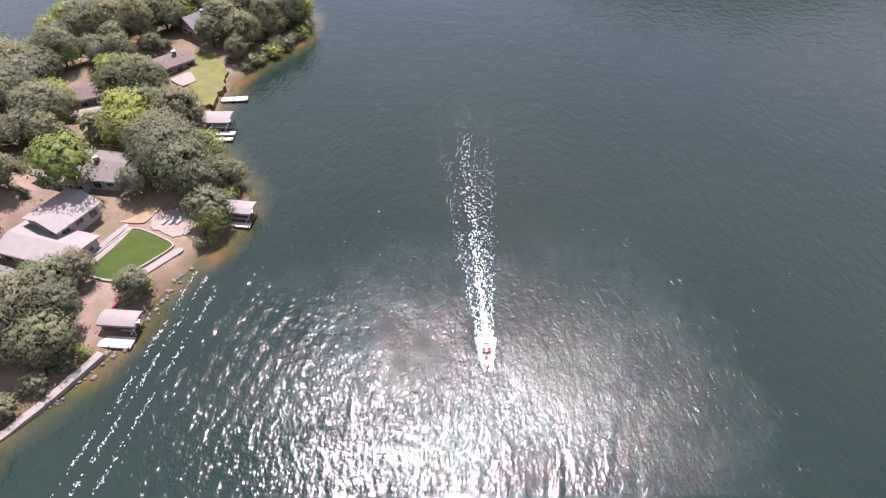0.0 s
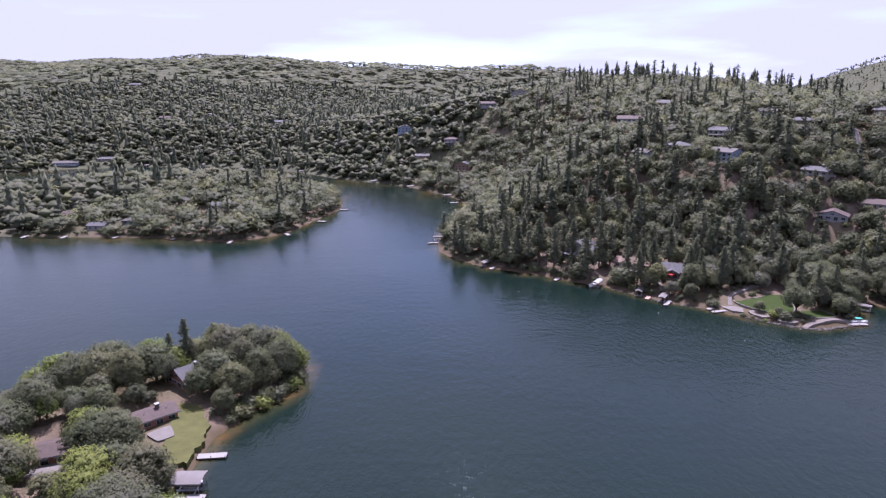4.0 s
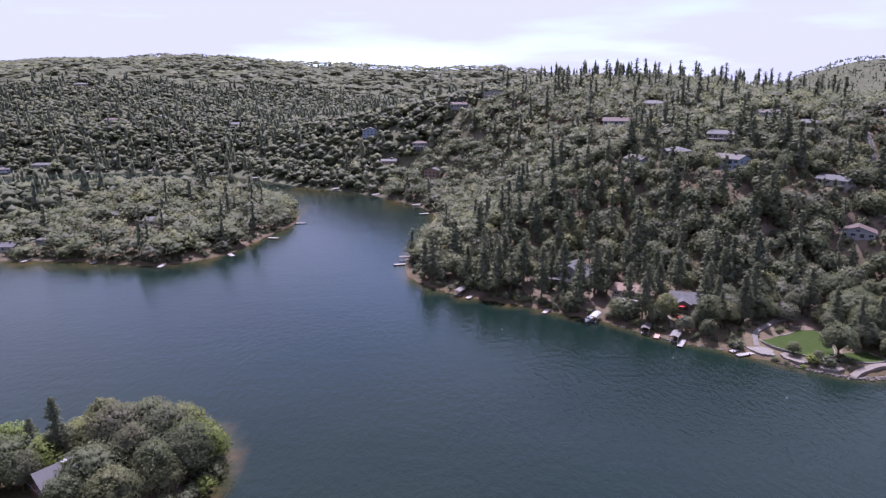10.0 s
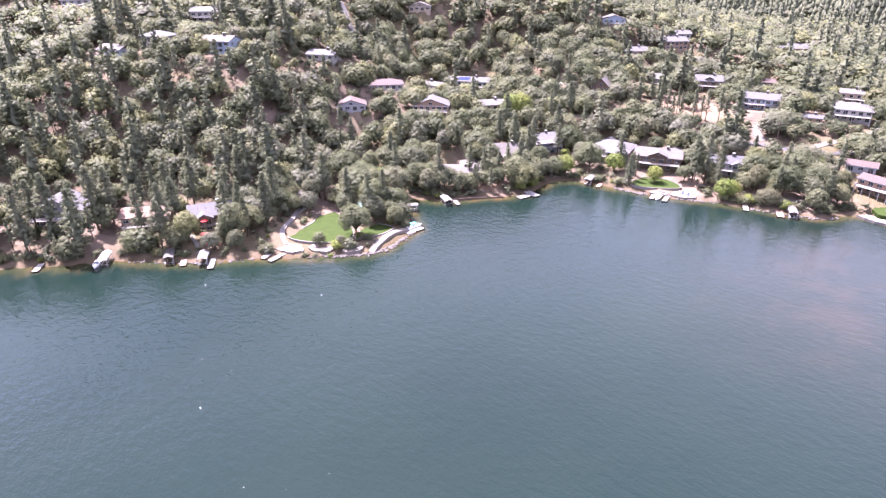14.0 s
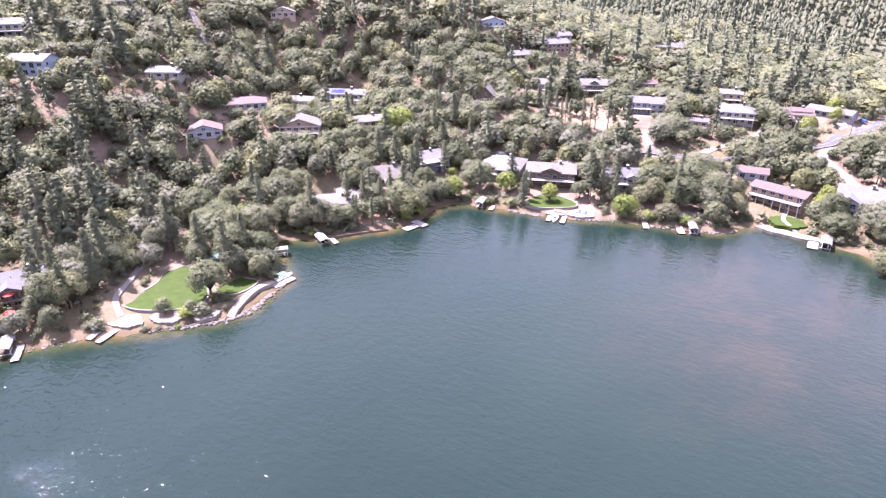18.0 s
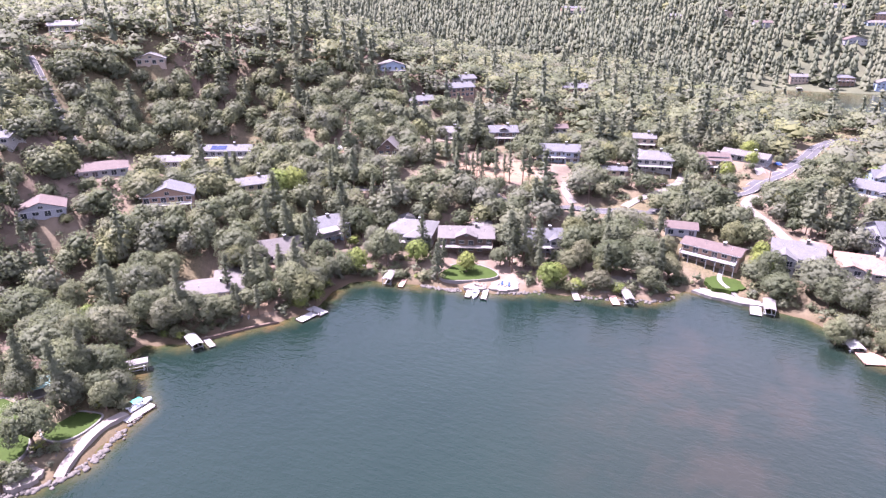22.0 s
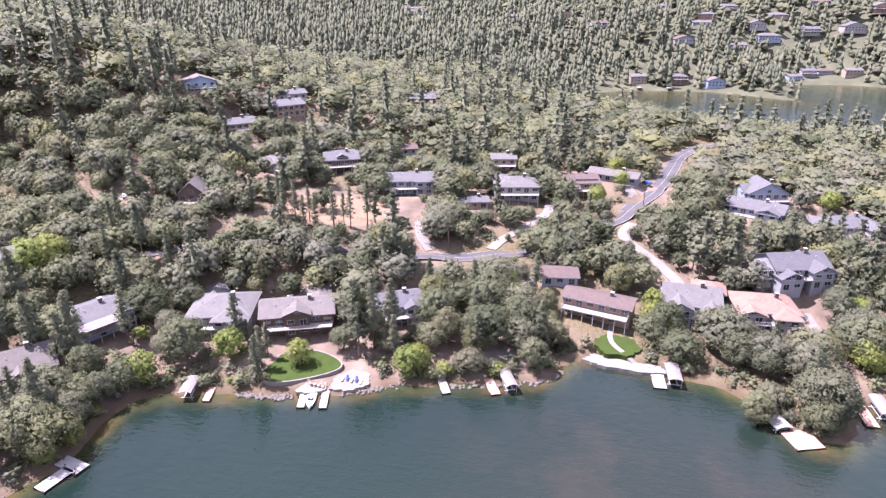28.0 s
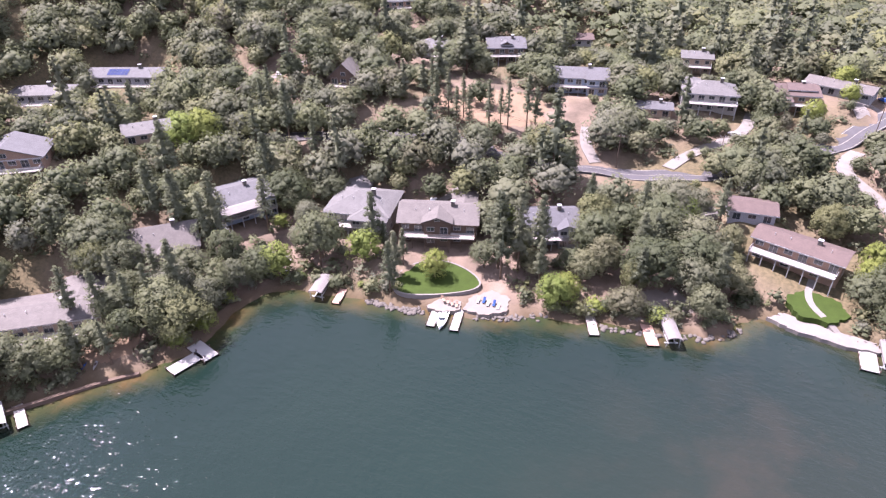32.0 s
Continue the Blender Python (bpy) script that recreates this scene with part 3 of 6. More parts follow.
CLEAR += [(-70, 109, 6), (-62, 107, 6), (-84, 114, 4), (-88, 110, 4), (-66, 80, 5), (-60, 76, 5), (222, 256, 6), (228, 262, 6), (118, 281, 5), (108, 290, 6), (88, 316, 6), (352, 262, 4), (300, 215, 8), (306, 160, 5),
          (330, 262, 8), (322, 68, 6), (309, 66, 6), (368, 206, 9), (338, 255, 6), (312, 105, 3), (300, 100, 4), (-58, 108, 5)]

# roads and drives as lines on the ground, with half a width
ROADS = {"road": ([(300, 300), (312, 281), (327, 258), (336, 232), (338, 205), (342, 185), (351, 164), (366, 143), (388, 124), (412, 111), (436, 104), (458, 99), (482, 93), (505, 82), (520, 60)], 3.6),
         "hill_road": ([(258, 384), (268, 408), (280, 436)], 2.0), "hill_lane": ([(52, 395), (66, 420), (84, 452)], 1.8)}
DRIVES = {"drive": ([(353, 170), (364, 166), (376, 158), (385, 152), (398, 152)], 2.0), "upper_drive": ([(314, 318), (324, 309), (338, 303), (352, 300)], 1.8),
          "yard_drive": ([(404, 119), (412, 124), (418, 116), (413, 111)], 2.4), "slope_drive": ([(338, 104), (345, 107), (353, 111), (362, 117), (372, 125), (384, 120)], 2.2),
          "shore_drive": ([(338, 70), (328, 67.5), (316, 66.5), (304, 66)], 1.6), "west_drive": ([(344, 190), (352, 196), (364, 199)], 1.8),
          "forecourt": ([(302, 234), (307, 228), (313, 223), (324, 219), (335, 213)], 1.4), "near_drive": ([(-104, 150), (-96, 153), (-90, 156)], 3.2)}
ROADBED = []
for line, half in [*ROADS.values(), *DRIVES.values()]:
    for (ax, ay), (bx, by) in zip(line, line[1:]):
        shut = half > 3 and ((ay + by) / 2 > 176 or 130 < (ay + by) / 2 < 156)
        n = max(1, int(math.hypot(bx - ax, by - ay) / 4))
        for i in range(n + 1):
            ROADBED.append((ax + (bx - ax) * i / n, ay + (by - ay) * i / n, half + 0.8))
        CLEAR += [(ax + (bx - ax) * i / n, ay + (by - ay) * i / n, half + (-2.0 if shut else 2.6 if half > 3 else 1.2)) for i in range(n)]
        if half < 3 and ax > 330:
            LOW += [(ax + (bx - ax) * i / n - 6, ay + (by - ay) * i / n, 5.0) for i in range(n)]
        if not shut and half > 3:
            LOW += [(ax + (bx - ax) * i / n - 8, ay + (by - ay) * i / n, half + 6.5) for i in range(n)]

rx, ry = np.array([q[0] for q in ROADBED]), np.array([q[1] for q in ROADBED])
PADS += [(q[0], q[1], q[2], float(z)) for q, z in zip(ROADBED, height(rx, ry))]
GX, GY = spread(-4600, 4600, -300, 560, 4.5, 1.12), spread(-3000, 4700, 20, 640, 4.5, 1.12)
tagged(sheet("ground", GX, GY, height, GROUND, {"wet": lambda x, y, d: 0.85 * (1 - step(0.5, 3.5, d)), "scrub": lambda x, y, d: 0.9 * step(380, 620, np.hypot(x - 180, y - 180))}),
       "dry tan and brown hillside earth with leaf litter", "ground", kind="structure")
WX, WY = spread(-1100, 1100, -150, 330, 3.0, 1.25), spread(-450, 1000, 30, 300, 3.0, 1.25)
tagged(sheet("water", WX, WY, lambda x, y, d: x * 0, WATER, {"chop": lambda x, y, d: 0.42 + 0.46 * np.exp(-((x / 75) ** 2 + ((y - 60) / 95) ** 2)) + 0.6 * np.exp(-(((x - 85) / 60) ** 2 + ((y - 235) / 40) ** 2)) + 0.6 * np.exp(-(((x - 196) / 22) ** 2 + ((y - 246) / 18) ** 2)), "shallow": lambda x, y, d: 1 - step(0.0, 7, -d), "shoal": shoal,
                                                             "swell": lambda x, y, d: np.exp(-(((x - 32) / 14) ** 2 + ((y - 66) / 30) ** 2)) + np.exp(-(((x + 38) / 20) ** 2 + ((y - 70) / 40) ** 2))}),
       "blue-green rippled lake water with shallow ochre edges", "lake", kind="structure")


# ---------------------------------------------------------------- trees
def ico():
    bm = bmesh.new()
    bmesh.ops.create_icosphere(bm, subdivisions=1, radius=1)
    v = np.array([p.co[:] for p in bm.verts])
    f = np.array([[p.index for p in q.verts] for q in bm.faces])
    bm.free()
    return v, f


ICO_V, ICO_F = ico()


def tufts(rng, centres, normals, size):
    """Small four-sided leaf sprays, each tilted its own way."""
    n = len(centres)
    nor = normals + rng.normal(0, 0.55, (n, 3))
    nor /= np.linalg.norm(nor, axis=1)[:, None]
    a = np.cross(nor, rng.normal(0, 1, (n, 3)))
    a /= np.linalg.norm(a, axis=1)[:, None]
    b = np.cross(nor, a)
    s = size * rng.uniform(0.6, 1.3, (n, 1))
    k = rng.uniform(0.6, 1.1, (n, 4, 1))
    q = np.stack([centres + a * s * k[:, 0], centres + b * s * k[:, 1] * 0.8 + nor * s * 0.15, centres - a * s * k[:, 2], centres - b * s * k[:, 3] * 0.8 - nor * s * 0.15], 1)
    v = q.reshape(-1, 3)
    f = (np.arange(n)[:, None] * 4 + np.array([[0, 1, 2, 3]]))
    return v, np.concatenate([f[:, [0, 1, 2]], f[:, [0, 2, 3]]])


def join(*meshes):
    """Meshes of vertices, faces and soft normals, as one."""
    fs, k = [], 0
    for v, f, n in meshes:
        fs.append(f + k)
        k += len(v)
    return np.concatenate([m[0] for m in meshes]), np.concatenate(fs), np.concatenate([m[2] for m in meshes])


def unit(a):
    return a / np.maximum(np.linalg.norm(a, axis=-1, keepdims=True), 1e-6)


OCT_V = np.array([(1, 0, 0), (0, 1, 0), (-1, 0, 0), (0, -1, 0), (0, 0, 1), (0, 0, -1)], float)
OCT_F = np.array([(0, 1, 4), (1, 2, 4), (2, 3, 4), (3, 0, 4), (1, 0, 5), (2, 1, 5), (3, 2, 5), (0, 3, 5)])


def oak_crown(seed, clumps, leaves, size, spread_=0.47, low=0.14, core_=0.6, faces=8):
    """A domed, lumpy crown of leaf clumps packed round a hidden core, one metre high over all, standing on z = 0."""
    rng = np.random.default_rng(seed)
    mid = low + (1 - low) * 0.4
    base = min(0.29, 1.62 * spread_ * math.sqrt(2 / clumps))
    phase, lobes = rng.uniform(0, 6.283, 2), rng.integers(2, 5)
    meshes = [(OCT_V * [spread_ * 0.6, spread_ * 0.6, 0.3] + [0, 0, mid], OCT_F, OCT_V)] if faces > 4 else []
    for i in range(clumps):
        up = 1 - (i + rng.uniform(0.1, 0.9)) / clumps * 1.36
        ang = i * 2.4 + rng.normal(0, 0.3)
        ring = math.sqrt(max(0.0, 1 - up * up))
        r = base * rng.uniform(0.68, 1.22)
        lump = rng.uniform(0.88, 1.03) + 0.08 * math.sin(lobes * ang + phase[0]) + 0.06 * math.sin(ang + phase[1])
        out = np.array([math.cos(ang) * ring, math.sin(ang) * ring, up])
        tall = (1 - mid) if up > 0 else (mid - low)
        c = out * np.array([spread_ - 0.6 * r, spread_ - 0.6 * r, max(0.05, tall - 0.75 * r)]) * lump + [0, 0, mid]
        core = OCT_V * r * core_ * np.array([1.1, 1.1, 0.9]) * (1 + rng.normal(0, 0.14, (6, 1))) + c
        meshes.append((core, OCT_F[:faces], unit(OCT_V * 0.3 + out * 0.5 + [0, 0, 0.2])))
        if leaves:
            d = unit(rng.normal(0, 1, (leaves, 3)) + out * 0.75)
            p = c + d * r * np.array([1.15, 1.15, 0.95]) * rng.uniform(0.8, 1.2, (leaves, 1))
            v = tufts(rng, p, d, size)[0].reshape(-1, 4, 3)[:, :3].reshape(-1, 3)
            meshes.append((v, np.arange(leaves * 3).reshape(-1, 3), unit(np.repeat(d * 0.42 + out * 0.5 + [0, 0, 0.22], 3, axis=0))))
    return join(*meshes)


def pine_crown(seed, clumps, leaves, size, width=0.13, low=0.3, fat=0.05, core_=0.7, faces=8):
    """An open column of needle clumps round a mast, one metre high, rounded to a narrow top."""
    rng = np.random.default_rng(seed)
    meshes = [skirts(seed, 5, 5, width * 0.42, low + 0.06)] if faces > 4 else [skirts(seed, 2, 4, width * 0.6, low)]
    for i in range(clumps):
        u = (i + rng.uniform(0, 1)) / clumps
        R = width * (1 - u) ** 0.8 * min(1.0, 0.5 + u * 2.6) * rng.uniform(0.45, 1.12)
        th = i * 2.4 + rng.normal(0, 0.5)
        o = np.array([math.cos(th), math.sin(th), 0])
        r = fat * rng.uniform(0.65, 1.3) * (1.15 - 0.6 * u)
        c = o * R + [0, 0, low + (0.975 - low) * u]
        shape = np.array([1.2, 1.2, 0.75])
        core = OCT_V * r * core_ * shape * (1 + rng.normal(0, 0.2, (6, 1))) + c
        meshes.append((core, OCT_F[:faces], unit(OCT_V * 0.3 + o * 0.7 + [0, 0, 0.4])))
        if leaves:
            d = unit(rng.normal(0, 1, (leaves, 3)) + o * 0.5)
            p = c + d * r * shape * rng.uniform(0.65, 1.3, (leaves, 1))
            v = tufts(rng, p, d, size)[0].reshape(-1, 4, 3)[:, :3].reshape(-1, 3)
            meshes.append((v, np.arange(leaves * 3).reshape(-1, 3), unit(np.repeat(d * 0.3 + o * 0.7 + [0, 0, 0.45], 3, axis=0))))
    return join(*meshes)


def skirts(seed, tiers, sides, width, low):
    """A conifer's mass: ragged skirts of boughs stacked up a mast, one metre high."""
    rng = np.random.default_rng(seed)
    v, f, n = [], [], []
    for t in range(tiers):
        u = t / tiers
        z0, z1 = low + (1 - low) * u * 0.96, min(1.0, low + (1 - low) * (u * 0.96 + 1.5 / tiers))
        r = width * (1 - u) ** 0.6 * rng.uniform(0.75, 1.2)
        a = (np.arange(sides) + rng.uniform(-0.3, 0.3, sides)) * 6.283 / sides + t
        k = len(v)
        v.append((0, 0, z1))
        n.append((0, 0, 0.3))
        for i in range(sides):
            q = r * rng.uniform(0.55, 1.25)
            v.append((math.cos(a[i]) * q, math.sin(a[i]) * q, z0 + rng.uniform(-0.3, 0.3) / tiers * (1 - low)))
            n.append((math.cos(a[i]), math.sin(a[i]), 0.15))
        f += [(k, k + 1 + i, k + 1 + (i + 1) % sides) for i in range(sides)]
    return np.array(v), np.array(f), unit(np.array(n))


def limb(pts, radii, n=6):
    g = Geo()
    for (p, q), (r, r2) in zip(zip(pts, pts[1:]), zip(radii, radii[1:])):
        g.beam(p, q, r, n, r2)
    return g


def oak_trunk(seed):
    rng = random.Random(seed)
    g = limb([(0, 0, -0.06), (0.01, 0, 0.16), (0.03, 0.02, 0.34)], [0.034, 0.026, 0.02])
    for i in range(5):
        a = i * 1.3 + rng.random()
        r = rng.uniform(0.16, 0.3)
        b = limb([(0.02, 0.01, 0.2 + 0.03 * i), (math.cos(a) * r * 0.5, math.sin(a) * r * 0.5, 0.38 + 0.03 * i), (math.cos(a) * r, math.sin(a) * r, 0.6 + 0.03 * i)], [0.016, 0.011, 0.004], 5)
        k = len(g.v)
        g.v += b.v
        g.f += [tuple(j + k for j in f) for f in b.f]
    return g


def pine_trunk():
    return limb([(0, 0, -0.04), (0, 0, 0.4), (0.004, 0, 0.97)], [0.015, 0.011, 0.002])


def raw_mesh(name, v, f, soft, mat, tint=None):
    me = bpy.data.meshes.new(name)
    me.vertices.add(len(v))
    me.vertices.foreach_set("co", np.ascontiguousarray(v, np.float32).ravel())
    me.loops.add(f.size)
    me.loops.foreach_set("vertex_index", np.ascontiguousarray(f, np.int32).ravel())
    me.polygons.add(len(f))
    me.polygons.foreach_set("loop_start", np.arange(len(f), dtype=np.int32) * 3)
    if tint is not None:
        me.attributes.new("tint", "FLOAT", "POINT").data.foreach_set("value", tint.astype(np.float32))
    if soft is not None:
        me.attributes.new("puff", "FLOAT_VECTOR", "POINT").data.foreach_set("vector", np.ascontiguousarray(soft, np.float32).ravel())
    me.materials.append(mat)
    me.update(calc_edges=True)
    return me


def wood(name, label, templates, mat, x, y, z, h, wide, seed):
    """Many trees too far off or too many to count, in one mesh."""
    rng = np.random.default_rng(seed)
    pick, turn, tint = rng.integers(0, len(templates), len(x)), rng.uniform(0, 6.283, len(x)), rng.uniform(0, 1, len(x))
    vs, fs, ts, ns, k = [], [], [], [], 0
    for i, (tv, tf, tn) in enumerate(templates):
        s = np.flatnonzero(pick == i)
        if not len(s):
            continue
        c, n = np.cos(turn[s])[:, None], np.sin(turn[s])[:, None]
        w = (h[s] * wide[s])[:, None]
        vx = (tv[None, :, 0] * c - tv[None, :, 1] * n) * w + x[s][:, None]
        vy = (tv[None, :, 0] * n + tv[None, :, 1] * c) * w + y[s][:, None]
        vz = tv[None, :, 2] * h[s][:, None] + z[s][:, None]
        vs.append(np.stack([vx, vy, vz], -1).reshape(-1, 3))
        ns.append(np.stack([tn[None, :, 0] * c - tn[None, :, 1] * n, tn[None, :, 0] * n + tn[None, :, 1] * c, np.repeat(tn[None, :, 2], len(s), 0)], -1).reshape(-1, 3))
        fs.append((tf[None] + (np.arange(len(s)) * len(tv))[:, None, None]).reshape(-1, 3) + k)
        ts.append(np.repeat(tint[s], len(tv)))
        k += len(s) * len(tv)
    ob = new(name, raw_mesh(name, np.concatenate(vs), np.concatenate(fs), np.concatenate(ns), mat, np.concatenate(ts)))
    return tagged(ob, label, "woodland", kind="stuff")




def low_growth(x, y):
    hit = np.zeros(len(x), bool)
    for cx, cy, r in LOW:
        hit |= (x - cx) ** 2 + (y - cy) ** 2 < r * r
    return hit


def room_above(x, y, z):
    """How high a tree may grow before it shuts a house's view of the lake."""
    top = np.full(np.shape(x), 99.0)
    for cx, cy, half, floor, nx, ny in VIEWS:
        out, side = (x - cx) * nx + (y - cy) * ny, np.abs((x - cx) * ny - (y - cy) * nx)
        far = math.hypot(cx - 110, cy - 130)
        lift = (92 - floor) / max(far, 80)
        hit = (out > 0) & (out < 48) & (side < half + out * 0.06)
        top = np.where(hit, np.minimum(top, floor + 0.6 + lift * out - z), top)
    return top


def free(x, y, grow=0.0):
    ok = np.ones(len(x), bool)
    for cx, cy, r in CLEAR:
        ok &= (x - cx) ** 2 + (y - cy) ** 2 > (r + grow) ** 2
    return ok


# ---------------------------------------------------------------- houses
def window(parent, x, y, z, w, h, face, mullions=1):
    """A framed pane, set on a wall that faces front (-y), back, left or right."""
    turn = {"front": 0, "right": 90, "back": 180, "left": -90}[face]
    m = pose(x, y, z, 0, 0, turn)
    g = Geo()
    t = 0.09
    g.box(-w / 2, -0.08, 0, w / 2, 0.04, t).box(-w / 2, -0.08, h - t, w / 2, 0.04, h)
    g.box(-w / 2, -0.08, t, -w / 2 + t, 0.04, h - t).box(w / 2 - t, -0.08, t, w / 2, 0.04, h - t)
    for i in range(1, mullions + 1):
        k = -w / 2 + w * i / (mullions + 1)
        g.box(k - 0.035, -0.06, t, k + 0.035, 0.03, h - t)
    fr = part("window", g, WHITE, parent, "", m)
    part("pane", Geo().box(-w / 2 + t, -0.03, t, w / 2 - t, -0.01, h - t), GLASS, fr)
    return fr


def roof_geo(x0, x1, y0, y1, z, kind, pitch, over=0.7, t=0.22):
    """A roof over a rectangle: gable along x or y, hipped, or flat."""
    a0, a1, b0, b1 = x0 - over, x1 + over, y0 - over, y1 + over
    g = Geo()

    def slab(*p):
        g.poly(*p)
        q = [(x, y, k - t) for x, y, k in p]
        g.poly(*q[::-1])
        for i in range(len(p)):
            j = (i + 1) % len(p)
            g.poly(p[i], q[i], q[j], p[j])

    zl = z - over * pitch + t
    if kind == "x":
        m = (b0 + b1) / 2
        top = zl + (b1 - b0) / 2 * pitch
        slab((a0, b0, zl), (a1, b0, zl), (a1, m, top), (a0, m, top))
        slab((a1, b1, zl), (a0, b1, zl), (a0, m, top), (a1, m, top))
    elif kind == "y":
        m = (a0 + a1) / 2
        top = zl + (a1 - a0) / 2 * pitch
        slab((a0, b1, zl), (a0, b0, zl), (m, b0, top), (m, b1, top))
        slab((a1, b0, zl), (a1, b1, zl), (m, b1, top), (m, b0, top))
    elif kind == "hip":
        s = min(a1 - a0, b1 - b0) / 2
        top = zl + s * pitch
        if a1 - a0 >= b1 - b0:
            p, q = (a0 + s, (b0 + b1) / 2, top), (a1 - s, (b0 + b1) / 2, top)
        else:
            p, q = ((a0 + a1) / 2, b0 + s, top), ((a0 + a1) / 2, b1 - s, top)
        c = [(a0, b0, zl), (a1, b0, zl), (a1, b1, zl), (a0, b1, zl)]
        if a1 - a0 >= b1 - b0:
            slab(c[0], c[1], q, p), slab(c[1], c[2], q), slab(c[2], c[3], p, q), slab(c[3], c[0], p)
        else:
            slab(c[0], c[1], p), slab(c[1], c[2], q, p), slab(c[2], c[3], q), slab(c[3], c[0], p, q)
    else:
        g.box(a0, b0, z, a1, b1, z + t)
    return g


def wall_geo(x0, x1, y0, y1, z, kind, pitch, low=-2.5):
    g = Geo()
    if kind == "x":
        top = z + (y1 - y0) / 2 * pitch - 0.02
        m = (y0 + y1) / 2
        g.poly((x0, y0, low), (x1, y0, low), (x1, y0, z), (x0, y0, z)).poly((x1, y1, low), (x0, y1, low), (x0, y1, z), (x1, y1, z))
        g.poly((x1, y0, low), (x1, y1, low), (x1, y1, z), (x1, m, top), (x1, y0, z)).poly((x0, y1, low), (x0, y0, low), (x0, y0, z), (x0, m, top), (x0, y1, z))
        g.poly((x0, y0, z), (x1, y0, z), (x1, m, top), (x0, m, top)).poly((x0, m, top), (x1, m, top), (x1, y1, z), (x0, y1, z))
    elif kind == "y":
        top = z + (x1 - x0) / 2 * pitch - 0.02
        m = (x0 + x1) / 2
        g.poly((x0, y0, low), (x1, y0, low), (x1, y0, z), (m, y0, top), (x0, y0, z)).poly((x1, y1, low), (x0, y1, low), (x0, y1, z), (m, y1, top), (x1, y1, z))
        g.poly((x1, y0, low), (x1, y1, low), (x1, y1, z), (x1, y0, z)).poly((x0, y1, low), (x0, y0, low), (x0, y0, z), (x0, y1, z))
        g.poly((x0, y0, z), (m, y0, top), (m, y1, top), (x0, y1, z)).poly((m, y0, top), (x1, y0, z), (x1, y1, z), (m, y1, top))
    else:
        g.box(x0, y0, low, x1, y1, z)
    return g


def railing(parent, pts, z, mat, h=1.0):
    """A handrail with balusters along a line."""
    g = Geo()
    for (ax, ay), (bx, by) in zip(pts, pts[1:]):
        g.beam((ax, ay, z + h), (bx, by, z + h), 0.06, 4)
        g.beam((ax, ay, z + 0.12), (bx, by, z + 0.12), 0.045, 4)
        n = max(1, int(math.hypot(bx - ax, by - ay) / 0.45))
        for i in range(n + 1):
            x, y = ax + (bx - ax) * i / n, ay + (by - ay) * i / n
            g.beam((x, y, z), (x, y, z + h), 0.05 if i % 4 == 0 else 0.022, 4)
    return part("railing", g, mat, parent)


def deck(parent, x0, x1, y0, y1, z, rail, floor, low=-2.5):
    part("deck_floor", Geo().box(x0, y0, z - 0.25, x1, y1, z, 0.03), floor, parent)
    n = max(2, int((x1 - x0) / 3.2) + 1)
    post = Geo().box(-0.11, -0.11, 0, 0.11, 0.11, z - 0.25 - low, 0.02).mesh("deck_post", rail)
    for i in range(n):
        part("deck_post", post, rail, parent, "", pose(x0 + 0.2 + (x1 - x0 - 0.4) * i / (n - 1), y0 + 0.2, low))
    railing(parent, [(x0, y1), (x0, y0), (x1, y0), (x1, y1)], z, rail)


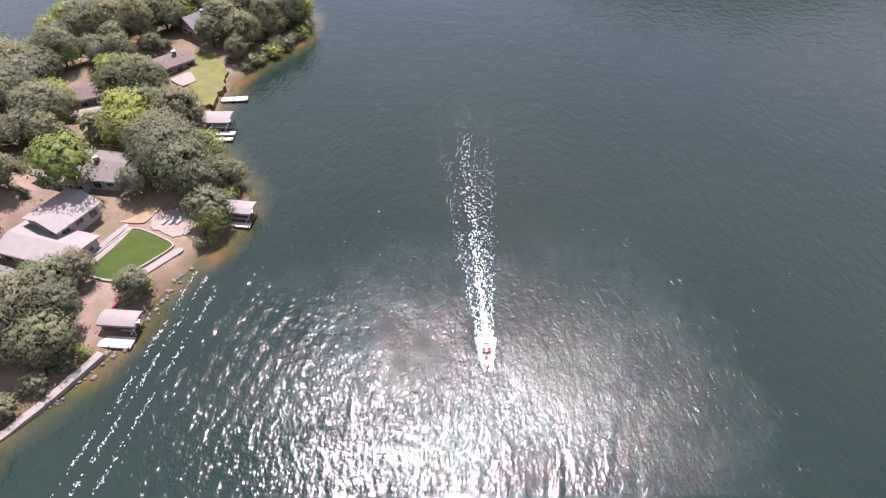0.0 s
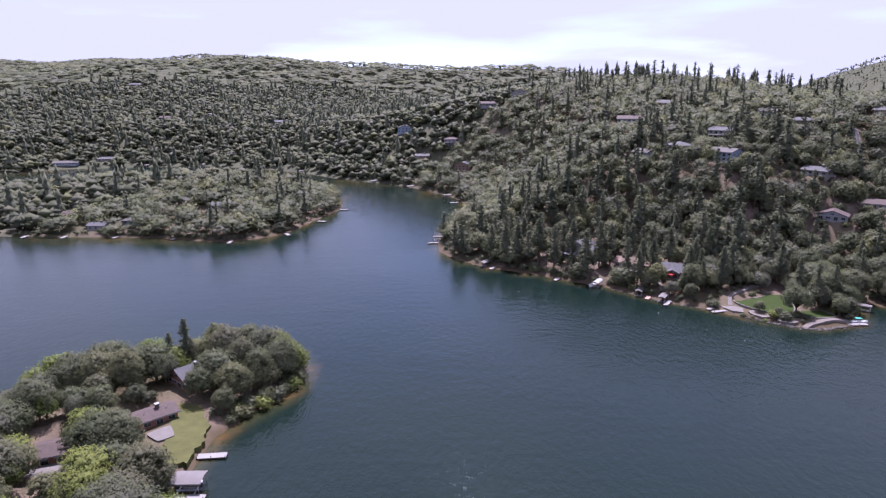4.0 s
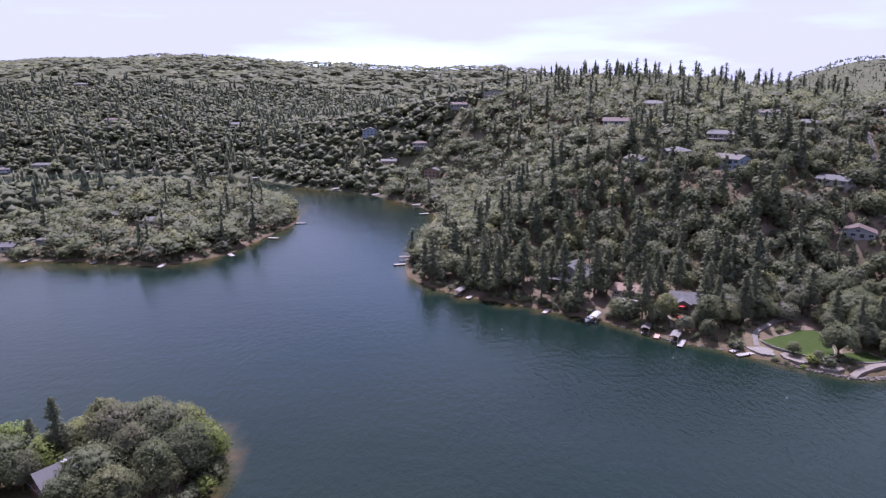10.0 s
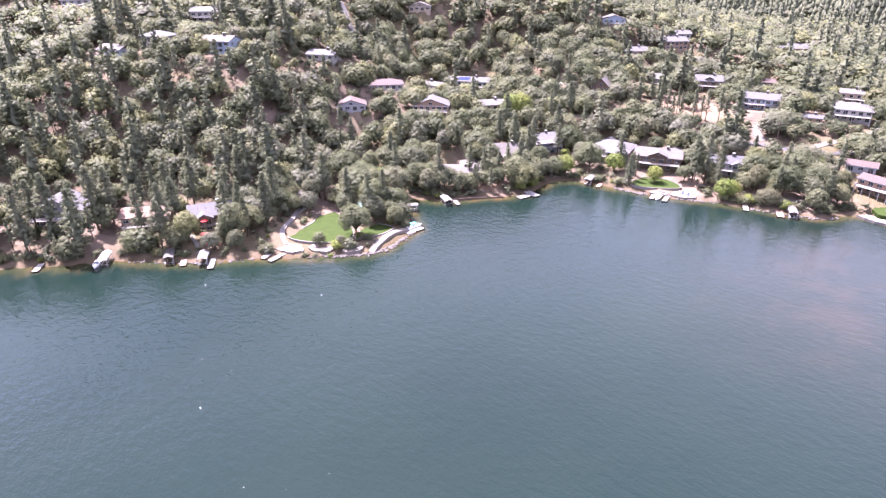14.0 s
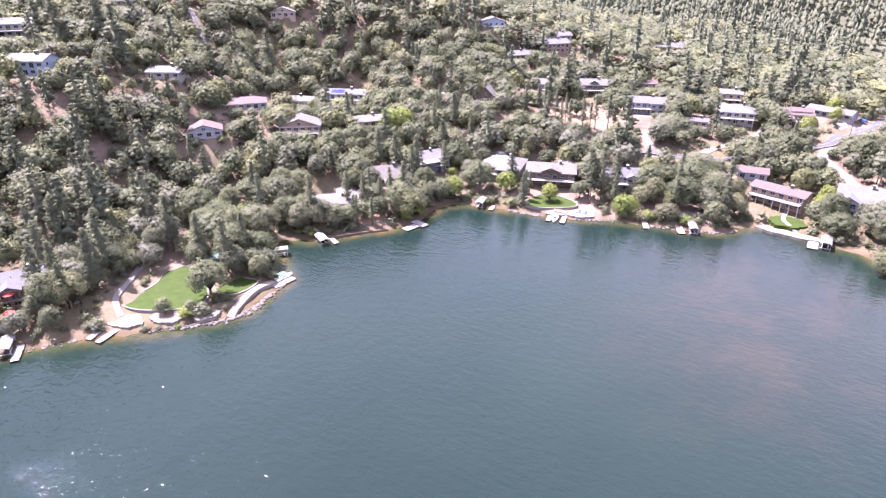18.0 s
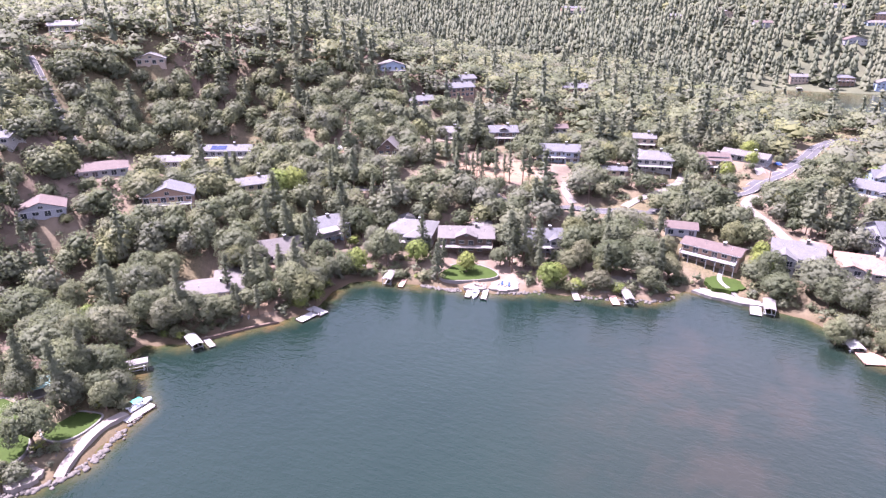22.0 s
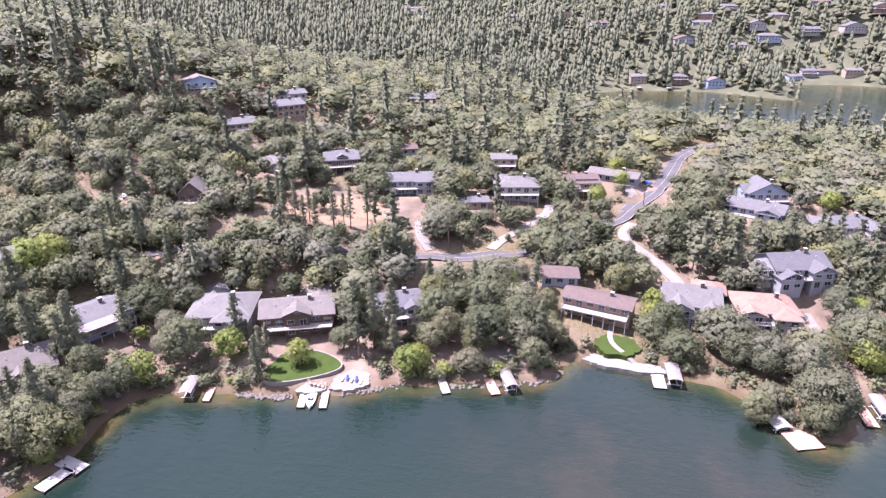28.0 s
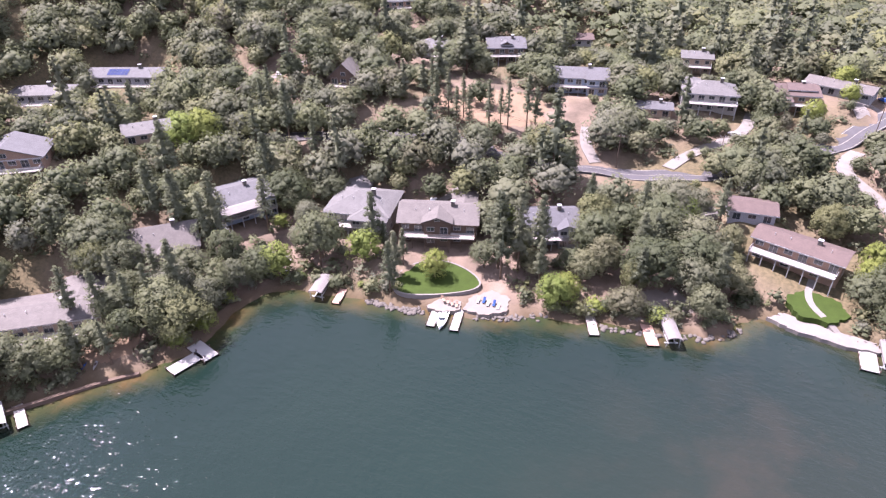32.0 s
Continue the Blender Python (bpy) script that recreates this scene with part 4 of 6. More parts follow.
def house(spot, label, wall, roof, kind="x", pitch=0.36, decks=True, trim=None, bays=None, chimney=True, rich=True, wings=(), name="house"):
    """A house with walls, roof, windows, door, deck and chimney; wings are further volumes (x0, x1, y0, y1, drop, kind)."""
    m, w, dep, ev, storeys = spot
    trim = trim or WHITE
    top = thing(name, m, label, "house")
    for x0, x1, y0, y1, drop, k in [(-w / 2, w / 2, 0, dep, 0, kind), *wings]:
        e = ev - drop
        body = part("wall", wall_geo(x0, x1, y0, y1, e, k, pitch), wall, top)
        part("roof", roof_geo(x0, x1, y0, y1, e, k, pitch), roof, top)
        if not rich:
            n = max(2, int((x1 - x0) / 3.5))
            for s in range(storeys):
                for i in range(n):
                    window(body, x0 + (x1 - x0) * (i + 0.5) / n, y0 - 0.02, 0.9 + 2.8 * s, 1.6, 1.4, "front", 0)
            continue
        part("fascia", Geo().box(x0 - 0.66, y0 - 0.74, e - 0.7 * pitch - 0.12, x1 + 0.66, y0 - 0.7, e - 0.7 * pitch + 0.16), trim, top)
        n = bays or max(2, int((x1 - x0) / 3.0))
        for s in range(storeys):
            z = 0.35 + 2.8 * s
            for i in range(n):
                x = x0 + (x1 - x0) * (i + 0.5) / n
                tall = (i + s) % 2 == 0
                window(body, x, y0 - 0.02, z + (0.05 if tall else 0.75), min(2.0, (x1 - x0) / n - 0.5), 2.05 if tall else 1.3, "front", 1)
            for i in range(max(1, int((y1 - y0) / 4.5))):
                y = y0 + (y1 - y0) * (i + 0.5) / max(1, int((y1 - y0) / 4.5))
                window(body, x1 + 0.02, y, z + 0.75, 1.3, 1.3, "right")
                window(body, x0 - 0.02, y, z + 0.75, 1.3, 1.3, "left")
        if k == "y" and (x1 - x0) * pitch > 2.4:
            window(body, (x0 + x1) / 2, y0 - 0.02, e + 0.15, 1.6, min(1.3, (x1 - x0) * pitch * 0.22), "front")
    if decks:
        for s in range(1 if storeys == 1 else storeys):
            if s == 0 and storeys > 1:
                continue
            z = 0.3 + 2.8 * s
            deck(top, -w / 2 + 0.4, w / 2 - 0.4, -3.2, -0.05, z, trim, PLANK)
    if chimney:
        c = part("chimney", Geo().box(w * 0.18 - 0.5, dep * 0.42, ev - 1, w * 0.18 + 0.5, dep * 0.42 + 0.9, ev + dep * 0.5 * pitch + 1.3, 0.04), ROCK, top)
        part("chimney_cap", Geo().box(w * 0.18 - 0.6, dep * 0.42 - 0.1, ev + dep * 0.5 * pitch + 1.3, w * 0.18 + 0.6, dep * 0.42 + 1.0, ev + dep * 0.5 * pitch + 1.45, 0.02), METAL, c)
        pipe = Geo().beam((0, 0, 0), (0, 0, 0.9), 0.1, 8).mesh("vent_pipe", METAL)
        for fx in (-0.3, -0.12, 0.33):
            rise = dep * 0.28 * pitch if kind in ("x", "hip") else 0.2
            part("vent_pipe", pipe, METAL, top, "", pose(w * fx, dep * 0.3, ev + rise))
    return top


house(S_LOW, "low pale-roofed lake house with a long shaded porch", TAN, R_TAN, "x", 0.22, wings=[(2, 11, 8, 17, 0, "y")])
house(S_DORMER, "tan-shingled house with a dormer among oaks", CREAM, R_TAN, "x", 0.62, decks=False, wings=[(-1.8, 2.4, -2.2, 5, 0.2, "y"), (-9, -6.2, -1, 11, 1.0, "y")])
h = house(S_BLUE, "blue-grey two-storey house with white balconies and stairs", BLUESIDE, R_GREY, "x", 0.3, wings=[(4.6, 8.7, -2.2, 8, -0.2, "y")])
part("porch_roof", roof_geo(-6.5, 2.5, -4.2, 0.2, 5.6, "x", 0.22), R_WHITE, h, "white porch canopy")
g = Geo()
for i in range(12):
    g.box(-7.6 + 0.02 * i, -3.4 - 0.28 * i, 2.7 - 0.22 * i, -6.4 + 0.02 * i, -3.1 - 0.28 * i, 2.78 - 0.22 * i)
part("stairs", g, WHITE, h, "white outdoor stairs")
house(S_WHITE, "pale stone house with a broad light hipped roof", CREAM, R_PALE, "hip", 0.4, wings=[(-8, -1.5, 8, 20, 0.2, "y"), (-1, 8.6, -2.5, 6, 0.3, "hip")])
h = house(S_PORCH, "wide tan-roofed lake house with a dark lower porch", DARKWOOD, R_TAN, "x", 0.4, trim=DARKWOOD, wings=[(3.5, 9.5, 9, 18, 0, "y"), (-3.5, 3.5, -1.2, 6, -0.9, "y")])
house(S_HIDDEN, "grey house half hidden behind pines", GREYSIDE, R_DARK, "x", 0.42, trim=GREYSIDE, wings=[(2, 6.5, -2, 6, 0, "y")])
house(S_BROWN, "long brown-roofed house with a white deck", BROWN, R_BROWN, "x", 0.3)
house(S_SHED, "small brown-roofed garage beside a paved yard", GREYSIDE, R_BROWN, "x", 0.3, decks=False, chimney=False, name="garage")
house(S_GABLE, "pale grey gabled house with a glass gable wall", GREYSIDE, R_PALE, "x", 0.5, wings=[(-7.5, -0.5, -3, 8, 0, "y"), (2.5, 8, -2, 8, 0.3, "y")])
house(S_TERRA, "cream house with terracotta roof and white balcony", CREAM, R_TERRA, "hip", 0.36, wings=[(-8.5, -1.5, -2, 8, 0.2, "y"), (1, 8, -3, 6, 0.4, "hip")])
house(S_ANNEX, "small cream garage with a terracotta roof", CREAM, R_TERRA, "hip", 0.34, decks=False, chimney=False, name="garage")
house(S_BIG, "large grey three-storey house with steep gables", GREYSIDE, R_DARK, "x", 0.5, wings=[(-9, -2, -3.5, 8, 1.6, "y"), (1.5, 8.5, -3, 10, 0.2, "y"), (-13, -9, 1, 12, 3.0, "x")])
house(S_ROUND, "white two-storey house with a curved balcony", CREAM, R_PALE, "hip", 0.42, wings=[(-9, -3, 3, 16, -0.2, "hip")])
house(S_RED, "red-brown roofed house with a dark deck", BROWN, R_BROWN, "x", 0.3, trim=WHITE, wings=[(-7, -2, -3, 8, 1.4, "x"), (-2, 6, 2, 9, -1.3, "x")])
house(S_LONG, "long grey-roofed house behind a paved yard", GREYSIDE, R_TAN, "x", 0.3, decks=False)
house(S_ARCH, "low cottage with arched windows", TAN, R_GREY, "x", 0.25, decks=False)
house(S_PALE, "pale blue house with a long grey roof", BLUESIDE, R_GREY, "x", 0.34, wings=[(3, 10, -2, 9, -0.2, "x")])
h = house(S_TWIN, "dark hillside house with two long balconies", DARKWOOD, R_GREY, "x", 0.42, trim=GREYSIDE, wings=[(-1.8, 1.8, 0.6, 6, -1.2, "y")])
house(S_VERANDA, "white hillside house with a covered veranda", CREAM, R_PALE, "hip", 0.36, wings=[(-6, -1, -2.5, 6, 0.2, "hip")])
house(S_AFRAME, "steep dark gabled cabin with timber front", DARKWOOD, R_TAN, "y", 0.9, trim=DARKWOOD, chimney=False, name="cabin")
h = house(S_SOLAR, "grey-blue house with solar panels on its roof", GREYSIDE, R_GREY, "x", 0.3)
for i in range(6):
    for j in range(2):
        z0 = S_SOLAR[3] + (1.2 + j * 1.9) * 0.3 + 0.27
        part("solar_panel", Geo().poly((-6 + i * 1.25, 0.6 + j * 1.9, z0 - 0.1), (-4.85 + i * 1.25, 0.6 + j * 1.9, z0 - 0.1), (-4.85 + i * 1.25, 2.3 + j * 1.9, z0 + 0.41), (-6 + i * 1.25, 2.3 + j * 1.9, z0 + 0.41)), SOLAR, h)
house(S_TERRACE, "grey house with terraced deck on posts", GREYSIDE, R_PALE, "hip", 0.3)
house(S_SLATE, "blue-grey house with a wide slate-coloured roof", BLUESIDE, R_GREY, "x", 0.34, wings=[(2, 10, -3, 10, 0, "y")])
house(S_SLATE2, "blue-grey house with steep slate-coloured gables", BLUESIDE, R_GREY, "y", 0.5, wings=[(-9, -3, 2, 12, 0.5, "x")])
house(S_EAST, "cream house with a broad grey roof", CREAM, R_GREY, "hip", 0.34, wings=[(4, 12, -4, 8, 0.2, "y")])
h = house(S_GABLES, "dark lake house with grey gabled roof", BROWN, R_GREY, "x", 0.5, trim=DARKWOOD, wings=[(-5.5, -0.2, -2.4, 6, 0, "y")])
house(S_TANROOF, "tan-roofed house among tall pines", TAN, R_TERRA, "x", 0.3, trim=DARKWOOD)
house(S_FRAMED, "grey timber house behind pine trunks", GREYSIDE, R_GREY, "y", 0.45, wings=[(-9, -4, 0, 10, 1, "x")])
house(S_CABIN, "small cabin with a pale roof under oaks", CREAM, R_TAN, "y", 0.4, decks=False, chimney=False, name="cabin")
house(S_PINK, "long low house with a pinkish white roof", PINKSIDE, R_WHITE, "x", 0.2, decks=False, bays=4, chimney=False)
house(S_PINKWING, "tall wing with a pale sloping roof and glazed end", PINKSIDE, R_WHITE, "x", 0.24, decks=False, chimney=False)
house(S_SIDED, "grey-sided house with a weathered grey roof", GREYSIDE, R_TAN, "x", 0.26, decks=False, wings=[(-2, 3, -2, 5, 0, "y")])
house(S_REDROOF, "low house with red-brown roof beside a drive", REDBROWN, R_BROWN, "x", 0.3, decks=False, chimney=False)
house(S_REDROOF2, "low red-brown roofed house facing a terrace", REDBROWN, R_BROWN, "x", 0.3, decks=False)
house(S_SPIT, "grey-roofed red-brown house under oaks", REDBROWN, R_GREY, "y", 0.5, decks=False, wings=[(-14, -5, 4, 12, 1, "x")])
house(S_EDGE, "dark grey roofed house beside oaks", GREYSIDE, R_GREY, "x", 0.3, decks=False, chimney=False)
WALLS, ROOFS, KINDS = (CREAM, GREYSIDE, TAN, BROWN, BLUESIDE), (R_GREY, R_PALE, R_TAN, R_BROWN, R_GREY), ("x", "hip", "x", "y")
for i, spot in enumerate(SLOPES):
    words = ("cream", "grey", "tan", "brown", "blue-grey")[i % 5]
    house(spot, f"{words} hillside house among oak trees", WALLS[i % 5], ROOFS[(i * 3) % 5], KINDS[i % 4] if spot[1] > 13 else "x", 0.34, decks=i % 3 == 0, rich=i < 19, chimney=i % 2 == 0)


# ---------------------------------------------------------------- roads, lawns, walls
def ribbon(name, line, half, mat, label, lift=0.22, kind="structure", cat="road"):
    """A paved strip that follows the ground, with edges that go down into it."""
    pts = []
    for (ax, ay), (bx, by) in zip(line, line[1:]):
        n = max(1, int(math.hypot(bx - ax, by - ay) / 2.0))
        pts += [(ax + (bx - ax) * i / n, ay + (by - ay) * i / n) for i in range(n)]
    pts.append(line[-1])
    p = np.array(pts, float)
    for _ in range(6):
        p[1:-1] = (p[:-2] + p[2:] + 2 * p[1:-1]) / 4
    t = np.gradient(p, axis=0)
    t /= np.linalg.norm(t, axis=1)[:, None]
    nrm = np.stack([-t[:, 1], t[:, 0]], 1)
    g = Geo()
    rows = []
    z = np.max([height(p[:, 0] + nrm[:, 0] * half * s, p[:, 1] + nrm[:, 1] * half * s) for s in (-1, -0.5, 0, 0.5, 1)], 0)
    z = height(p[:, 0], p[:, 1]) if lift < 0.24 else z
    for i in range(len(p)):
        l, r = p[i] + nrm[i] * half, p[i] - nrm[i] * half
        k = len(g.v)
        g.v += [(l[0], l[1], z[i] - 1.2), (l[0], l[1], z[i] + lift), (r[0], r[1], z[i] + lift), (r[0], r[1], z[i] - 1.2)]
        rows.append(k)
    for a, b in zip(rows, rows[1:]):
        g.f += [(a + 1, a, b, b + 1), (a + 2, a + 1, b + 1, b + 2), (a + 3, a + 2, b + 2, b + 3)]
    ob = new(name, g.mesh(name, mat))
    tagged(ob, label, cat, kind=kind)
    return ob, p, nrm, z + lift


for nm, (line, half) in ROADS.items():
    ob, p, nrm, z = ribbon("road", line, half, ASPHALT, "grey asphalt road with pale edge lines")
    for s in (-0.9, -0.02, 0.9):
        g = Geo()
        for i in range(len(p) - 1):
            a, b = p[i] + nrm[i] * half * s, p[i + 1] + nrm[i + 1] * half * s
            g.poly((*(a - nrm[i] * 0.09), z[i] + 0.02), (*(b - nrm[i + 1] * 0.09), z[i + 1] + 0.02), (*(b + nrm[i + 1] * 0.09), z[i + 1] + 0.02), (*(a + nrm[i] * 0.09), z[i] + 0.02))
        part("road_line", g, LINE, ob)
for nm, (line, half) in DRIVES.items():
    ribbon("driveway", line, half, CONCRETE, "pale concrete driveway", 0.2, cat="driveway")


def terrace(name, pts, z, mat, label, cat, edge=None, low=1.6, crisp=False):
    """A level bed with a rounded outline and an edging that goes down into the ground."""
    p = np.array(pts, float)
    if crisp:
        nx = np.roll(p, -1, 0)
        p = np.stack([p * 0.9 + nx * 0.1, p * 0.1 + nx * 0.9], 1).reshape(-1, 2)
    for _ in range(3):
        q = np.empty((len(p) * 2, 2))
        nx = np.roll(p, -1, 0)
        q[0::2], q[1::2] = p * 0.75 + nx * 0.25, p * 0.25 + nx * 0.75
        p = q
    if not edge and not crisp:
        c = p.mean(0)
        k = np.arange(len(p))
        p = c + (p - c) * (1 + 0.07 * np.sin(k * 0.9 + z * 7) + 0.05 * np.sin(k * 2.3 + z * 3))[:, None]
    g = Geo()
    g.poly(*[(x, y, z) for x, y in p])
    for a, b in zip(p, np.roll(p, -1, 0)):
        g.poly((*a, z), (*a, z - low), (*b, z - low), (*b, z))
    ob = new(name, g.mesh(name, mat))
    tagged(ob, label, cat, kind="structure")
    if edge:
        e = Geo()
        c = p.mean(0)
        out = p + (p - c) / np.linalg.norm(p - c, axis=1)[:, None] * 0.45
        n = len(p)
        for i in range(n):
            j = (i + 1) % n
            e.poly((*p[i], z + 0.16), (*out[i], z + 0.16), (*out[j], z + 0.16), (*p[j], z + 0.16))
            e.poly((*out[i], z + 0.16), (*out[i], z - low), (*out[j], z - low), (*out[j], z + 0.16))
            e.poly((*p[j], z + 0.16), (*p[j], z - 0.1), (*p[i], z - 0.1), (*p[i], z + 0.16))
        part("kerb", e, edge, ob, "pale stone edging")
    return ob


terrace("lawn", [(133, 279), (134, 273), (137.5, 267), (143.5, 260.5), (149, 260), (154, 266), (158, 276), (161, 283), (158.5, 288), (152, 286.5), (148, 282.5), (142, 281), (137, 282)], 1.95, LAWN, "bright green mown lawn with a pale kerb", "lawn", CONCRETE)
terrace("lawn", [(155.8, 265.5), (153.9, 260.5), (156.7, 255.5), (166.3, 256.3), (166.1, 260), (163.3, 266.8), (158.2, 267.4)], 1.85, LAWN, "small green lawn beside a rock garden", "lawn", CONCRETE)
terrace("patio", [(133, 265.5), (136.2, 268), (141.2, 262.6), (139.4, 257.6), (135, 259.4)], 1.4, SAND, "pale sand terrace above a rock wall", "terrace")
terrace("patio", [(140, 254.8), (144, 258.6), (148.6, 256.5), (147.5, 251), (142.5, 252)], 1.45, SAND, "pale sand terrace beside a rock garden", "terrace")
terrace("patio", [(125, 275.5), (130.5, 276), (134, 270.5), (131.5, 264.6), (126.5, 268)], 1.25, CONCRETE, "pale stone landing by the docks", "terrace")
terrace("patio", [(151.6, 289.4), (155.2, 289.4), (158.7, 289.8), (162.4, 286.8), (164.6, 291.2), (162.5, 297), (158, 293.5)], 2.35, CONCRETE, "pale stone terrace above the lawn", "terrace")
terrace("lawn", [(271, 217), (276, 207), (283, 199), (288, 204), (290, 213), (285, 220), (277, 221)], 1.85, LAWN, "shaded green lawn before a lake house", "lawn", CONCRETE)
terrace("beach", [(273, 200), (276, 191), (283, 191), (285, 197), (279, 201)], 1.1, SAND, "pale sand beach with lounge chairs", "beach")
terrace("patio", [(270, 209), (272, 201), (277, 201), (276, 207)], 1.15, SAND, "pale patio by the boat dock", "terrace")
terrace("lawn", [(-75.8, 91.5), (-66.8, 88.2), (-57, 99), (-68.5, 105.2)], 1.55, LAWN, "green lawn with a worn yellow corner", "lawn", CONCRETE, crisp=True)
terrace("yard", [(-77, 112.5), (-77, 109), (-72, 106.5), (-66.5, 106), (-64, 112)], 1.6, DRYGRASS, "bare brown yard littered with leaves", "yard", crisp=True)
terrace("path", [(-56.4, 98.6), (-55, 97.6), (-64.2, 86.6), (-65.8, 87.6)], 1.5, CONCRETE, "pale concrete path beside a lawn", "path", crisp=True)
terrace("path", [(-77.6, 92), (-76.6, 91), (-69.5, 105.6), (-70.8, 106.4)], 1.5, CONCRETE, "pale concrete path beside a lawn", "path", crisp=True)
terrace("patio", [(-66.5, 105.5), (-58, 101.2), (-55, 103), (-58, 110), (-64, 111)], 1.52, SAND, "pale sandy patio with leaf litter", "terrace")
terrace("lawn", [(-72, 152), (-64, 154), (-63, 164), (-64, 174), (-71, 186), (-79, 189), (-76, 176), (-73, 163)], 2.1, YELLOWLAWN, "yellowing dry lawn by the shore", "lawn")
terrace("patio", [(-80, 169), (-75, 165), (-71.5, 168), (-75, 174)], 2.35, CONCRETE, "white concrete terrace", "terrace", crisp=True)
terrace("lawn", [(306, 132), (306, 122), (312, 119), (318, 124), (316, 133)], 2.45, LAWN, "small lawn above a stone quay", "lawn")
terrace("quay", [(303, 136), (301, 126), (301, 113), (305, 113), (306, 125), (308, 134)], 1.0, CONCRETE, "pale stone quay along the shore", "quay")
terrace("patio", [(266, 252), (270, 248), (276, 253), (273, 259), (268, 257)], 1.2, CONCRETE, "pale concrete landing with boat gear", "terrace")
terrace("yard", [(326, 161), (330, 152), (336, 154), (334, 163)], 11.0, CONCRETE, "pale yard beside a garage", "driveway")


def patch(name, poly, mat, label, cat, lift=0.12):
    """Ground cover of one kind, following the slope inside an outline."""
    xs = [q[0] for q in poly]
    ys = [q[1] for q in poly]
    gx, gy = np.meshgrid(np.arange(min(xs) - 2, max(xs) + 2, 1.0), np.arange(min(ys) - 2, max(ys) + 2, 1.0))
    d = signed(poly, gx, gy) + 1.6 * np.sin(gx * 0.7 + 1.3 * np.sin(gy * 0.5)) * np.cos(gy * 0.6)
    z = height(gx.ravel(), gy.ravel()).reshape(gx.shape) + lift - np.clip(d + 1.0, 0, 1) * 0.5
    ny, nx = gx.shape
    g = Geo()
    g.v = list(zip(gx.ravel(), gy.ravel(), z.ravel()))
    g.f = [(j * nx + i, j * nx + i + 1, (j + 1) * nx + i + 1, (j + 1) * nx + i) for j in range(ny - 1) for i in range(nx - 1) if d[j, i] < 0.3]
    used = sorted({k for f in g.f for k in f})
    at = {k: n for n, k in enumerate(used)}
    g.v, g.f = [g.v[k] for k in used], [tuple(at[k] for k in f) for f in g.f]
    return tagged(new(name, g.mesh(name, mat, True)), label, cat, kind="structure")


patch("field", [(362, 256), (370, 244), (381, 232), (374, 216), (360, 211), (350, 219), (345, 240), (350, 253)], DRYGRASS, "bare tan field of dry grass", "field")
patch("field", [(318, 310), (330, 300), (345, 294), (350, 300), (336, 310), (324, 318)], DRYGRASS, "dry tan clearing beside a drive", "field")
patch("field", [(222, 270), (218, 262), (226, 254), (233, 257), (231, 264)], DRYGRASS, "dry tan slope before the low house", "field")
patch("field", [(288, 165), (293, 153), (301, 150), (303, 158), (297, 168)], SAND, "bare reddish earth under shore trees", "field")


def rocks(name, label, line, seed, n, size, depth=2.0):
    """A bank of tumbled stones along a line, each its own part."""
    rng = np.random.default_rng(seed)
    top = thing(name, pose(0, 0, 0), label, "stone wall", kind="structure")
    shapes = []
    for i in range(5):
        v = ICO_V * (1 + rng.normal(0, 0.24, (len(ICO_V), 1))) * rng.uniform(0.7, 1.2, 3) * [1, 1, 0.7]
        shapes.append(raw_mesh("stone", v, ICO_F, None, ROCK))
    p = np.array(line, float)
    seg = np.r_[0, np.cumsum(np.linalg.norm(np.diff(p, axis=0), axis=1))]
    for i in range(n):
        s = rng.uniform(0, seg[-1])
        x, y = np.interp(s, seg, p[:, 0]) + rng.normal(0, depth * 0.3), np.interp(s, seg, p[:, 1]) + rng.normal(0, depth * 0.3)
        k = size * rng.uniform(0.5, 1.4)
        o = part("stone", shapes[i % 5], ROCK, top, "", Matrix.LocRotScale((x, y, max(0.05, zat(x, y) - 0.15) + 0.1 * k), Euler((0, 0, rng.uniform(0, 6))), (k, k, k * 0.85)))
    return top


rocks("rock_wall", "tumbled grey boulders edging the garden point", [(136, 257), (145, 249.5), (154, 246.5), (166, 250), (172, 251.5)], 1, 150, 0.6)
rocks("rock_wall", "loose tan stones round a planted bed", [(150, 262), (152, 256), (156, 253), (162, 255)], 7, 60, 0.5)
rocks("rock_wall", "grey stones below the sand terraces", [(129, 264), (134, 259), (139, 255.5), (144, 252)], 8, 60, 0.45)
rocks("rock_wall", "grey stone bank below the lawn", [(267.5, 222), (268.5, 214), (270, 208)], 2, 90, 0.55)
rocks("rock_wall", "grey boulders along the beach", [(273, 198), (277, 190), (282, 182)], 3, 60, 0.5)
rocks("rock_wall", "grey boulders at the shore", [(283, 172), (287, 157), (291, 146), (297, 141)], 4, 70, 0.65)
rocks("rock_wall", "grey stones along the near bank", [(-74, 54), (-65, 64), (-61, 72), (-57, 80), (-54, 93)], 5, 70, 0.45)
rocks("rock_wall", "pale stones along the wooded shore", [(84, 306), (95, 291), (105, 282), (118, 273)], 6, 60, 0.5)
ribbon("sea_wall", [(203, 266), (210, 261), (218, 256.5), (224, 251)], 0.4, DARKWOOD, "dark timber sea wall along the bank", 0.9, cat="sea wall")
ribbon("sea_wall", [(-77, 50), (-70, 59), (-66, 65), (-63, 71)], 0.8, CONCRETE, "pale curved concrete sea wall", 0.7, cat="sea wall")
ribbon("garden_path", [(130, 274), (131.5, 280), (135.5, 284.8), (140, 286), (144.4, 289.7), (148.7, 295.5), (152, 294)], 0.9, CONCRETE, "pale winding garden path", 0.25, cat="path")
